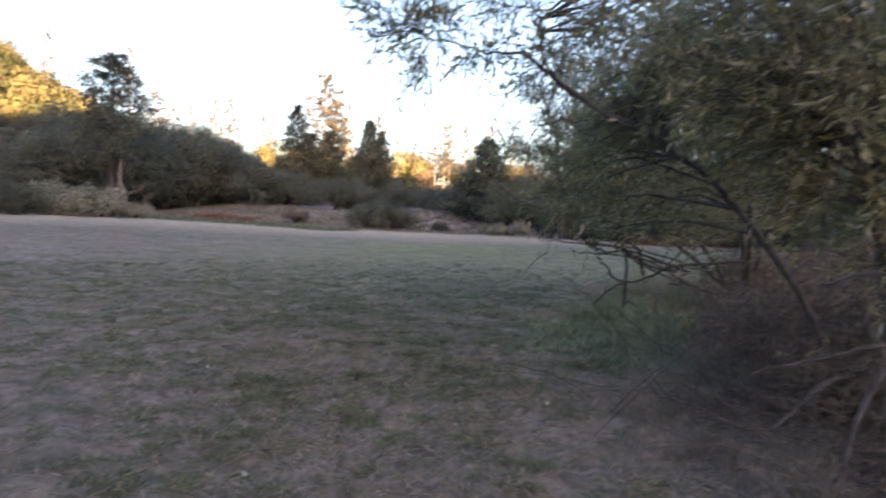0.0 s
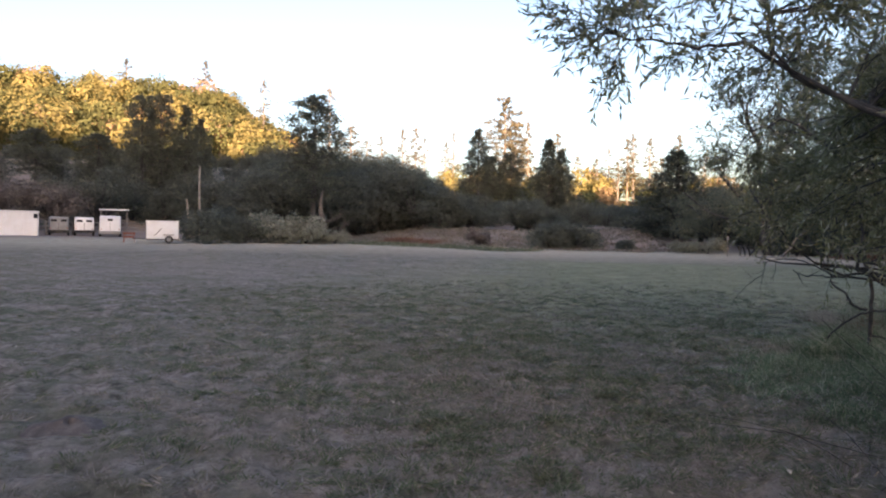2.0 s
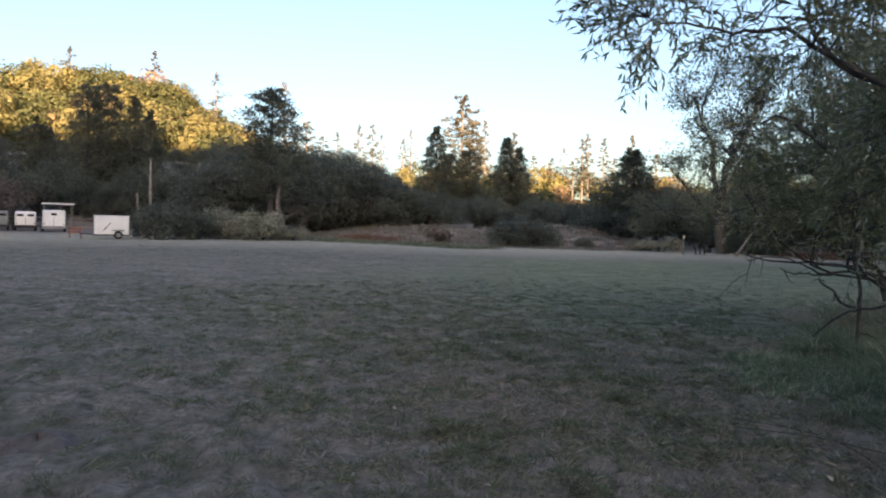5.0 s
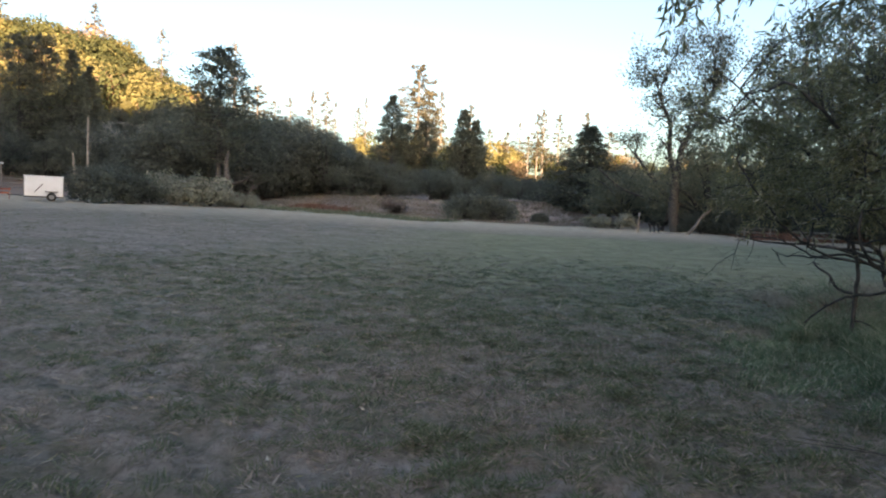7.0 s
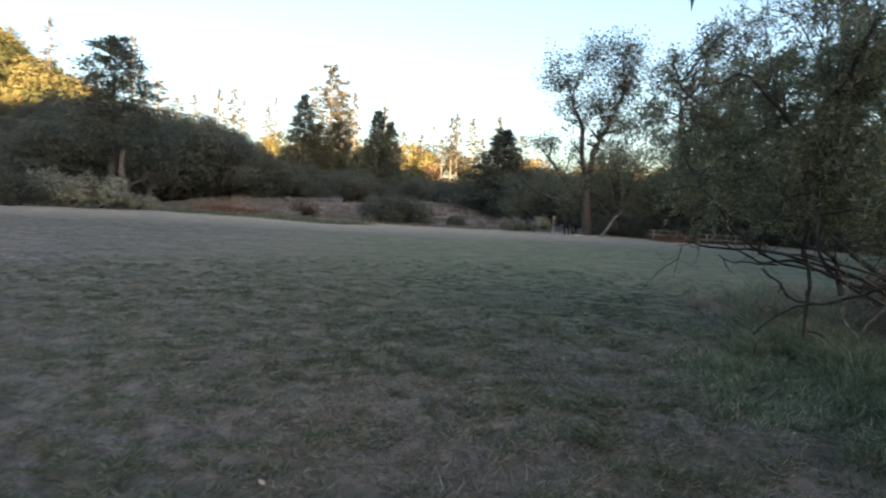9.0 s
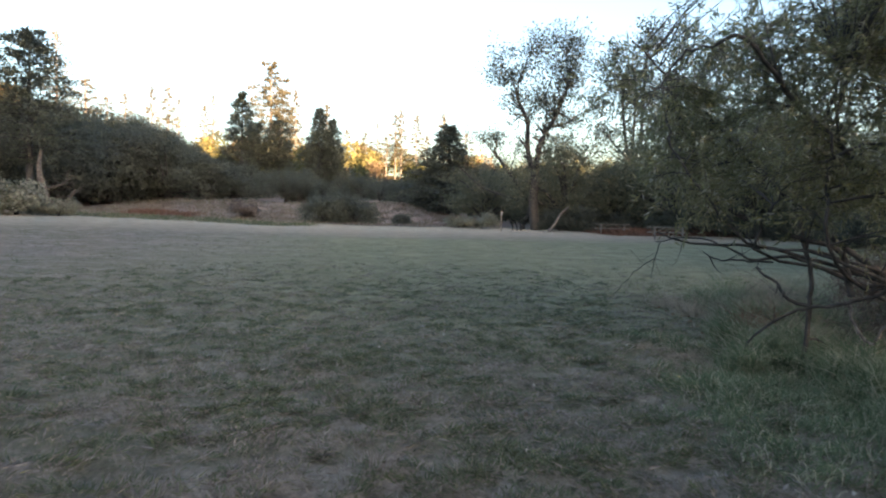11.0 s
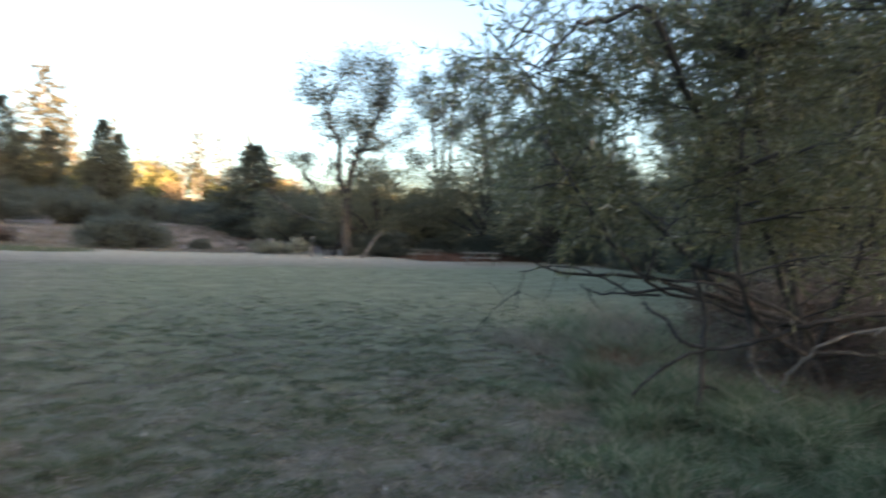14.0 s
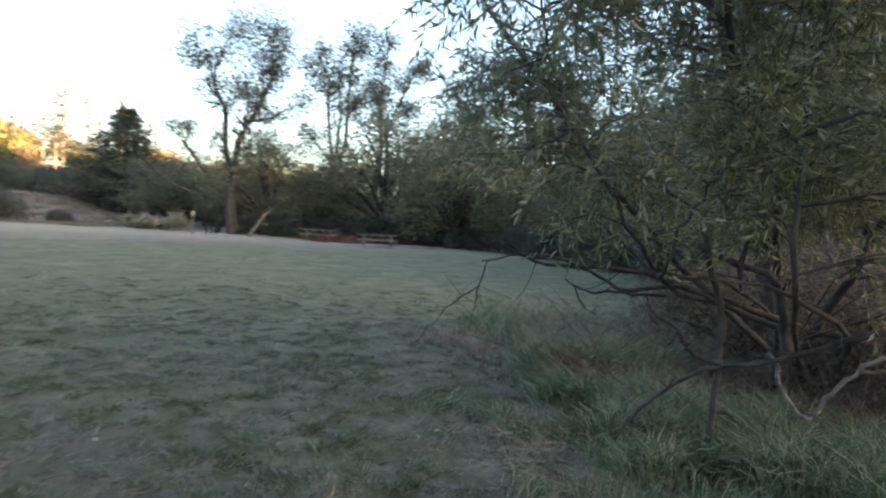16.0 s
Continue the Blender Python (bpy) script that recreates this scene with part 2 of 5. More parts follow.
def child(name, me, parent, label=""):
    ob = new(name, me)
    ob.parent = parent
    return tagged(ob, label)


def part(name, bm, material, parent, label=""):
    me = bpy.data.meshes.new(name)
    bm.to_mesh(me)
    bm.free()
    me.materials.append(material)
    return child(name, me, parent, label)


def thing(name, m, label, category, group="", kind=""):
    ob = new(name)
    ob.matrix_basis = m
    return tagged(ob, label, category, group, kind)


def unit(v):
    v = np.asarray(v, float)
    return v / np.maximum(np.linalg.norm(v, axis=-1, keepdims=True), 1e-9)


class Geo:
    """Quads gathered into one mesh."""
    def __init__(self):
        self.v, self.f, self.n = [], [], 0

    def add(self, v, f):
        self.v.append(np.asarray(v, float))
        self.f.append(np.asarray(f, int) + self.n)
        self.n += len(v)

    def tube(self, pts, radii, sides=6):
        pts, radii = np.asarray(pts, float), np.asarray(radii, float)
        d = unit(np.gradient(pts, axis=0))
        ref = np.where(np.abs(d[:, 2:3]) > 0.9, [[1.0, 0, 0]], [[0, 0, 1.0]])
        s = unit(np.cross(d, ref))
        t = np.cross(d, s)
        a = np.linspace(0, 2 * np.pi, sides, endpoint=False)
        ring = pts[:, None] + radii[:, None, None] * (np.cos(a)[None, :, None] * s[:, None] + np.sin(a)[None, :, None] * t[:, None])
        k = np.arange(len(pts) - 1)[:, None] * sides
        i, j = np.arange(sides)[None], (np.arange(sides)[None] + 1) % sides
        f = np.stack([k + i, k + j, k + sides + j, k + sides + i], -1).reshape(-1, 4)
        self.add(ring.reshape(-1, 3), f)

    def leaves(self, p, d, length, width, fold=0.15, face=None):
        p, d = np.asarray(p, float), unit(d)
        n = len(p)
        if not n:
            return
        s = unit(np.cross(d, rng.normal(size=(n, 3)) if face is None else face))
        up = np.cross(s, d)
        length = np.broadcast_to(length, (n,))[:, None]
        width = np.broadcast_to(width, (n,))[:, None]
        mid = p + d * length * 0.42
        v = np.stack([p, mid + s * width / 2 + up * fold * width, p + d * length, mid - s * width / 2 + up * fold * width], 1)
        self.add(v.reshape(-1, 3), np.arange(n * 4).reshape(-1, 4))

    def mesh(self, name, mat, smooth=False):
        return mesh_of(name, np.concatenate(self.v), np.concatenate(self.f), mat, smooth)


def curve_pts(ctrl, n):
    """A smooth line through control points."""
    c = np.asarray(ctrl, float)
    c = np.vstack([2 * c[0] - c[1], c, 2 * c[-1] - c[-2]])
    out = []
    m = len(c) - 3
    for u in np.linspace(0, m - 1e-6, n):
        k = int(u)
        t = u - k
        a, b, e, g = c[k:k + 4]
        out.append(0.5 * (2 * b + (e - a) * t + (2 * a - 5 * b + 4 * e - g) * t * t + (3 * b - a - 3 * e + g) * t ** 3))
    return np.array(out)


# ---- ground: one sheet, meadow, banks and the ridges all round ----
def soft_step(x, a, b):
    t = np.clip((x - a) / (b - a), 0, 1)
    return t * t * (3 - 2 * t)


AZ_FAR = [-180, -140, -100, -70, -40, -15, 0, 8, 13, 19, 25, 30.5, 32.4, 34.7, 37.4, 50, 80, 120, 150, 180]
H_FAR = [60, 60, 46, 24, 16, 12, 14, 15, 14, 12, 10, 15, 21, 27, 33, 31, 44, 56, 60, 60]
AZ_NEAR = [-180, -20, 0, 8, 13, 19, 25, 32, 45, 70, 100, 180]
H_NEAR = [0, 0, 1, 2, 4, 7, 11, 12, 12, 10, 4, 0]
AZ_BANK = [-180, -9, -5, -2.5, -0.2, 2.7, 8.5, 14.8, 18, 20, 24, 30, 180]
H_BANK = [0, 0, 0.9, 1.4, 2.3, 2.4, 1.6, 1.45, 1.3, 0.9, 0.3, 0, 0]


def hummock(x, y):
    """Low grass mounds about a hand wide with narrow gaps between them, 0 to 1."""
    a, b = x + 0.25 * np.sin(1.7 * y + 0.6), y + 0.22 * np.sin(2.1 * x)
    tuft = np.sin(6.1 * a + 1.1 * np.sin(2.3 * b)) * np.sin(8.7 * b + 1.3 * np.sin(2.9 * a)) + 0.8 * np.sin(10.3 * a - 3.1 * b + 1.0) * np.sin(13.1 * b + 2.7 * a)
    return np.sqrt(np.clip(0.45 + 0.55 * tuft, 0.0, 1.0))


def gz(x, y):
    x, y = np.asarray(x, float), np.asarray(y, float)
    r = np.hypot(x, y)
    az = np.degrees(np.arctan2(-x, y))
    ramp_d = np.sqrt(np.maximum(r - 12, 0) ** 2 + 9) - 3
    ramp_d = 150 * (1 - np.exp(-ramp_d / 150))
    z = 0.020 * ramp_d * (1 + 0.75 * soft_step(-x, 0, 30))
    z = z + np.interp(az, AZ_FAR, H_FAR) * soft_step(r, 130, 260)
    z = z + np.interp(az, AZ_NEAR, H_NEAR) * soft_step(r, 80, 130)
    z = z + np.interp(az, AZ_BANK, H_BANK) * soft_step(r, 63, 80) * (1 - soft_step(r, 100, 130))
    z = z + 0.9 * np.sin(x * 0.041 + 1) * np.sin(y * 0.037) * soft_step(r, 90, 200)
    near = 1 - soft_step(r, 14, 30)
    z = z + near * (0.078 * hummock(x, y) - 0.047 + 0.02 * np.sin(0.9 * x + 1) * np.sin(1.1 * y))
    return z


def make_ground():
    az = np.radians(np.concatenate([np.linspace(-75, 75, 360, endpoint=False), np.linspace(75, 285, 120, endpoint=False)]))
    rad = np.concatenate([[0.001, 0.35], np.geomspace(0.6, 60, 330), np.geomspace(63, 400, 70), np.geomspace(480, 4500, 14)])
    x = 0.4 - np.sin(az)[None] * rad[:, None]
    y = -2.0 + np.cos(az)[None] * rad[:, None]
    v = np.stack([x, y, gz(x, y)], -1).reshape(-1, 3)
    n = len(az)
    k, i = np.arange(len(rad) - 1)[:, None] * n, np.arange(n)[None]
    j = (i + 1) % n
    f = np.stack([k + i, k + n + i, k + n + j, k + j], -1).reshape(-1, 4)
    ob = new("ground", mesh_of("ground", v, f, ground_mat, True))
    return tagged(ob, "meadow of short dry grass with green patches, rising to wooded hills", "ground", kind="structure")


make_ground()


# ---- trees ----
def oak_meshes(r, h, cards, size, leaf_mat, lobes=11, low=0.16, high=0.80, loose=0.3, narrow=1.0):
    """A broad tree: trunk with limbs into lobes of leaves."""
    wood, crown = Geo(), Geo()
    top = h * (0.12 + 0.6 * low)
    wood.tube([[0, 0, -0.3], [0.1, 0, top * 0.4], [0.0, 0.1, top]], [0.06 * h, 0.045 * h, 0.035 * h], 8)
    for k in range(lobes):
        a = k * 2.4 + rng.uniform(0, 0.8)
        q = rng.uniform(0.25, 0.75) * r
        c = np.array([q * math.cos(a), q * math.sin(a), h * (low + (high - low) * (1 - (q / r) ** 2 * 0.8) * rng.uniform(0.15, 1.0) ** 0.7)])
        rr = r * rng.uniform(0.34, 0.52)
        wood.tube(curve_pts([[0, 0, top * 0.8], c * [0.5, 0.5, 0.8], c], 5), np.linspace(0.02, 0.006, 5) * h, 4)
        n = cards // lobes
        u = unit(rng.normal(size=(n, 3)))
        bump = 0.75 + 0.25 * np.sin(u[:, :1] * 7 + k) * np.sin(u[:, 1:2] * 6 + 2 * k) + 0.18 * np.sin(u[:, 2:3] * 11 + k)
        p = c + u * rr * bump * rng.uniform(0.72, 1.05, (n, 1)) * [1, 1, 0.8]
        p[:, 2] = np.maximum(p[:, 2], 0.05 * h)
        flat = np.cross(u, rng.normal(size=(n, 3))) + rng.normal(size=(n, 3)) * loose
        crown.leaves(p, flat, size * rng.uniform(0.6, 1.3, n), size * narrow * rng.uniform(0.5, 0.9, n), 0.15, u + rng.normal(size=(n, 3)) * (loose - 0.05))
    return wood.mesh("trunk", dead_wood, True), crown.mesh("crown", leaf_mat)


def pine_meshes(h, cards, leaf_mat, spread=0.17, bare=0.25, size=0.5, gappy=0.3, round_top=0.0, limbs=55):
    """A conifer: straight trunk, whorls of drooping limbs, needle clumps along them."""
    wood, crown = Geo(), Geo()
    lean = rng.normal(size=2) * 0.01 * h
    zs = np.linspace(-0.3, h, 9)
    wood.tube(np.c_[lean[0] * (zs / h) ** 2, lean[1] * (zs / h) ** 2, zs], np.linspace(0.02 * h, 0.003 * h, 9), 7)
    per = cards // limbs
    for k in range(limbs):
        f = bare + (1 - bare) * ((k + rng.uniform(0, 1)) / limbs) ** 0.9
        if rng.uniform() < gappy * 0.5:
            continue
        taper = (1 - f) ** 0.75 * (1 - round_top) + round_top * math.sqrt(max(0.0, 1 - (abs(f - 0.62) / 0.42) ** 2))
        ln = h * spread * max(0.12, taper * (1.15 if f > bare + 0.08 else 0.7)) * rng.uniform(0.55, 1.25)
        a = k * 2.399 + rng.uniform(-0.4, 0.4)
        out = np.array([math.cos(a), math.sin(a), 0])
        z = f * h
        pts = curve_pts([[0, 0, z], out * ln * 0.5 + [0, 0, z + 0.02 * ln], out * ln + [0, 0, z - 0.10 * ln + 0.25 * ln * (f > 0.8)]], 5)
        wood.tube(pts, np.linspace(0.006, 0.0015, 5) * h * (1.1 - f), 4)
        per = int(cards / limbs * (0.35 + 1.3 * ln / (h * spread)))
        u = rng.uniform(0.2, 1.0, per) ** 0.7
        p = pts[0] + (pts[-1] - pts[0]) * u[:, None] + rng.normal(size=(per, 3)) * ln * [0.11, 0.11, 0.07]
        d = out * 0.8 + rng.normal(size=(per, 3)) * 0.7 + [0, 0, 0.15]
        crown.leaves(p, d, size * rng.uniform(0.6, 1.4, per), size * rng.uniform(0.3, 0.6, per))
    u = rng.uniform(0, 1, 60)
    crown.leaves(np.c_[rng.normal(size=(60, 2)) * 0.012 * h, h * (0.9 + 0.1 * u)], rng.normal(size=(60, 3)) + [0, 0, 1.2], size, size * 0.4)
    # Trunk colour carries the light: dark on shaded conifers, pale on sunlit pines.
    return wood.mesh("trunk", dead_wood if leaf_mat is pine_leaf else pale_bark, True), crown.mesh("crown", leaf_mat)


def stand(kind_name, meshes, x, y, scale, turn, label, category, group="", sink=0.0, squash=1.0):
    m = Matrix.LocRotScale((x, y, float(gz(x, y)) - sink), Euler((0, 0, turn)), (scale, scale, scale * squash))
    t = thing(kind_name, m, label, category, group)
    child("trunk", meshes[0], t)
    child("crown", meshes[1], t)
    return t


def polar(az, r):
    return -math.sin(radians(az)) * r, math.cos(radians(az)) * r


# dark oaks and tall trees on the shaded slope, up to the line where they meet the sky
AZ_TOP = [-20, -8, -3, -1, 0, 4.7, 11.3, 15.9, 19, 22, 25, 31, 33.8, 36, 43, 45, 51, 70]
EL_TOP = [5.4, 5.2, 4.6, 3.6, 3.5, 4.7, 4.75, 5.2, 7.5, 8.6, 9.0, 8.8, 7.6, 6.8, 6.9, 6.7, 6.8, 7.0]
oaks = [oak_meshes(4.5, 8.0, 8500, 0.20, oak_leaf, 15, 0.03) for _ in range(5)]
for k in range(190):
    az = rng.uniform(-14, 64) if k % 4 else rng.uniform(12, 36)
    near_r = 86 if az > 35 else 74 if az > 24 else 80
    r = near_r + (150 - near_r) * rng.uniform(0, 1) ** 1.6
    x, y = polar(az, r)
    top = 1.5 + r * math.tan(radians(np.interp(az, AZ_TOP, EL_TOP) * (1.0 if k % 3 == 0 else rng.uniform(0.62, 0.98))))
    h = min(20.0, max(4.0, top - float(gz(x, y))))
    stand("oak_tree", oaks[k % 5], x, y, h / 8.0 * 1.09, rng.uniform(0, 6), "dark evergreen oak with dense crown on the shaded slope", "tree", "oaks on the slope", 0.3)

# tall conifers: azimuth, distance, height, kind
dark_pine = pine_meshes(20, 7400, pine_leaf, 0.27, 0.2, 0.5, 0.15, 0.45, 110)
dome_pine = pine_meshes(20, 10500, pine_leaf, 0.27, 0.26, 0.42, 0.15, 0.4, 140)
cone_fir = pine_meshes(20, 11000, pine_leaf, 0.30, 0.2, 0.45, 0.15, 0.0, 140)
dense_fir = pine_meshes(20, 12000, pine_leaf, 0.30, 0.03, 0.5, 0.05, 0.0, 230)
thin_pine = pine_meshes(20, 2600, sunlit_pine_leaf, 0.22, 0.15, 0.5, 0.5, 0.0, 50)
ragged_pine = pine_meshes(20, 2000, sunlit_pine_leaf, 0.25, 0.3, 0.6, 0.75, 0.2, 36)
bare_pine = pine_meshes(20, 900, sunlit_pine_leaf, 0.24, 0.25, 0.55, 0.9, 0.0, 40)
big_pine = pine_meshes(20, 3600, sunlit_pine_leaf, 0.20, 0.12, 0.55, 0.5, 0.5, 64)


def conifer(az, el, r, width, meshes, label):
    x, y = polar(az, r)
    top = 1.5 + r * math.tan(radians(el))
    g = float(gz(x, y))
    h = top - g
    width = width * (2.2 if r > 150 else 1.15)
    m = Matrix.LocRotScale((x, y, g), Euler((0, 0, rng.uniform(0, 6))), (width / 20, width / 20, h / 20))
    t = thing("pine_tree", m, label, "tree", "pines on the ridge")
    child("trunk", meshes[0], t)
    child("crown", meshes[1], t)


conifer(27.85, 12.3, 67, 14, dome_pine, "tall dark pine with dense domed crown below the slope")
conifer(13.3, 9.9, 118, 14, cone_fir, "dark open fir in front of the sunlit ridge")
conifer(6.95, 9.0, 116, 14, dense_fir, "dark pointed fir in front of the sunlit ridge")
conifer(5.9, 8.1, 118, 12, dense_fir, "dark pointed fir in front of the sunlit ridge")
conifer(-3.75, 7.8, 77, 17, dense_fir, "dark cone-shaped fir beyond the meadow")
for az, el, r, h, mm in ((10.86, 12.6, 215, 16, big_pine), (9.9, 10.4, 213, 11, big_pine), (37.0, 14.6, 235, 10, thin_pine), (32.2, 13.4, 200, 12, bare_pine), (26.6, 13.2, 200, 11, bare_pine), (24.7, 10.0, 200, 14, ragged_pine),
                         (22.0, 9.2, 215, 8, thin_pine), (20.1, 9.9, 215, 8, thin_pine), (18.9, 10.0, 220, 8, ragged_pine), (18.1, 9.2, 220, 7, bare_pine), (15.5, 9.7, 225, 7, bare_pine), (16.2, 8.8, 225, 8, thin_pine), (8.8, 10.5, 210, 9, thin_pine), (6.2, 9.5, 205, 9, ragged_pine),
                         (4.4, 7.5, 220, 9, thin_pine), (2.8, 7.3, 225, 8, ragged_pine), (1.8, 8.2, 220, 7, bare_pine), (0.2, 8.9, 215, 9, ragged_pine), (-0.3, 9.3, 215, 8, thin_pine), (-1.6, 8.9, 210, 9, thin_pine), (-4.0, 9.1, 205, 10, thin_pine), (-6, 7.5, 210, 9, ragged_pine),
                         (3.6, 6.6, 222, 9, thin_pine), (1.0, 7.0, 218, 9, ragged_pine), (-2.6, 7.2, 212, 9, thin_pine), (23.3, 8.8, 214, 9, ragged_pine), (43.0, 14.0, 236, 10, thin_pine)):
    conifer(az, el, r, h, mm, "slender pine on the sunlit ridge against the sky")

# tall dark trees rising out of the left wood
for az, el, r, h, mm in ((41.7, 11.3, 96, 11, dark_pine), (40.3, 11.5, 98, 11, dark_pine), (38.4, 10.8, 100, 10, cone_fir), (44.8, 8.0, 100, 13, dark_pine), (37.3, 9.8, 104, 10, cone_fir), (12.0, 7.6, 122, 12, dark_pine), (10.3, 7.9, 124, 12, dark_pine), (49, 8.0, 104, 13, dark_pine)):
    conifer(az, el, r, h, mm, "tall dark conifer standing above the shaded wood")

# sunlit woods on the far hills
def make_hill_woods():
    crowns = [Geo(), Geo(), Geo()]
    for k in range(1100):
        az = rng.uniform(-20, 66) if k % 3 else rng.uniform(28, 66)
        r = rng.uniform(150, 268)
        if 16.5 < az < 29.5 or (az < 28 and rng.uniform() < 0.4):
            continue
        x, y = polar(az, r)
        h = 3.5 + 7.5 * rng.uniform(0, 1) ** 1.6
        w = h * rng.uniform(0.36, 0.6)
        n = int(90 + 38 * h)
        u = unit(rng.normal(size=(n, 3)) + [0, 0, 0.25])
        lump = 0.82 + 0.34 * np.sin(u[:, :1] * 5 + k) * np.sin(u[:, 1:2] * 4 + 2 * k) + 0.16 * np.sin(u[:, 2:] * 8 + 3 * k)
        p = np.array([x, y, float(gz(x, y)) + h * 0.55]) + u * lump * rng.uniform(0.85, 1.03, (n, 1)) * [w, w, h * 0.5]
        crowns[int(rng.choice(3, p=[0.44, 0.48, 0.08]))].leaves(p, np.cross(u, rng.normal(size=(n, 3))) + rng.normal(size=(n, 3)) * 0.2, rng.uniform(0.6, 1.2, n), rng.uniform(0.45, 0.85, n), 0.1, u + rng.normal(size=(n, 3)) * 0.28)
    for g, mat, lab in zip(crowns, (sunlit_hill_leaf, hill_green, hill_tan), ("sunlit olive oaks covering the far hills", "green oaks among the sunlit hill woods", "tan leaf-shedding trees among the sunlit hill woods")):
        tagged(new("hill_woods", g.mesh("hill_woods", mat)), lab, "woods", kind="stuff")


make_hill_woods()

# willows and thickets along the creek, right of the meadow
creek = [oak_meshes(3.6, 6.5, 14000, 0.13, creek_leaf, 15, 0.08, 0.84, 0.6, 0.8) for _ in range(3)]
for k, (x, y, sc) in enumerate(((13.4, 56.8, 1.6), (17, 54.5, 1.35), (20.8, 51, 1.8), (22.3, 43.8, 1.75), (25.5, 47.5, 1.9), (24.5, 40, 1.1), (25, 34, 1.15), (24, 28, 1.6), (21, 22.5, 1.8), (17.5, 18, 1.6), (14.5, 14.5, 1.5), (29, 54, 1.5), (32, 42, 1.6), (29, 30, 1.5), (24, 20, 1.4), (19, 14, 1.8), (8, 68, 1.3), (10, 78, 1.2), (6.6, 82, 1.1), (14, 66, 1.35), (21.8, 60.6, 1.2))):
    stand("willow_shrub", creek[k % 3], x, y, sc, k * 1.3, "grey-green willow thicket along the creek beside the meadow", "tree", "willows along the creek", 0.5)


def spray(g, tips, per, spread, size, width, droop=0.0):
    """Leaf clumps round the tips of limbs."""
    for c in tips:
        n = int(per * rng.uniform(0.6, 1.4))
        p = c + rng.normal(size=(n, 3)) * spread * [1, 1, 0.75]
        g.leaves(p, rng.normal(size=(n, 3)) + [0, 0, -droop], size * rng.uniform(0.6, 1.3, n), width * rng.uniform(0.7, 1.2, n))


def branching(g, start, goal, r0, r1, twigs, reach, bend=0.25, sides=7):
    """A limb from start to goal, with side branches over its outer part; gives the tips."""
    start, goal = np.array(start, float), np.array(goal, float)
    ln = np.linalg.norm(goal - start)
    mid = (start + goal) / 2 + rng.normal(size=3) * bend * ln * 0.25
    pts = curve_pts([start, mid, goal], 8)
    g.tube(pts, np.linspace(r0, r1, 8), sides)
    tips = [goal]
    for k in range(int(twigs * 2.2)):
        u = rng.uniform(0.12, 1.0) ** 0.8
        i = min(6, int(u * 7))
        p = pts[i] + (pts[i + 1] - pts[i]) * (u * 7 - i)
        d = unit(unit(goal - start) * 0.6 + rng.normal(size=3) * 0.8 + [0, 0, 0.25])
        q = p + d * reach * rng.uniform(0.5, 1.2)
        g.tube(curve_pts([p, (p + q) / 2 + rng.normal(size=3) * reach * 0.08, q], 4), np.linspace(r1 * 0.7, r1 * 0.25, 4), 4)
        tips.append(q)
        for _ in range(2):
            e = (p + q) / 2 + (q - p) * rng.uniform(-0.2, 0.3)
            f = e + unit(d + rng.normal(size=3) * 0.9) * reach * rng.uniform(0.3, 0.7)
            g.tube([e, (e + f) / 2 + rng.normal(size=3) * reach * 0.05, f], [r1 * 0.35, r1 * 0.25, r1 * 0.12], 3)
            tips.append(f)
    return tips


def tall_tree(x, y, limbs, label, per=60, spread=0.55, size=0.24, width=0.10, balls=()):
    """A tall broadleaf tree from its base at (x, y): limbs are (start height, goal offset, radius, side branches)."""
    wood, crown = Geo(), Geo()
    tips = []
    for a, b, r0, r1, tw, reach in limbs:
        tips += branching(wood, a, b, 1.25 * r0, 1.25 * r1, tw, reach)
    spray(crown, tips, per, spread, size, width)
    for c in balls:
        u = unit(rng.normal(size=(160, 3)))
        crown.leaves(np.array(c) + u * 0.4 * rng.uniform(0.3, 1, (160, 1)), u, 0.2, 0.1)
    t = thing("tall_tree", Matrix.Translation((x, y, float(gz(x, y)) - 0.1)), label, "tree")
    child("trunk", wood.mesh("trunk", dead_wood, True), t)
    child("crown", crown.mesh("crown", gum_leaf), t)
    return t


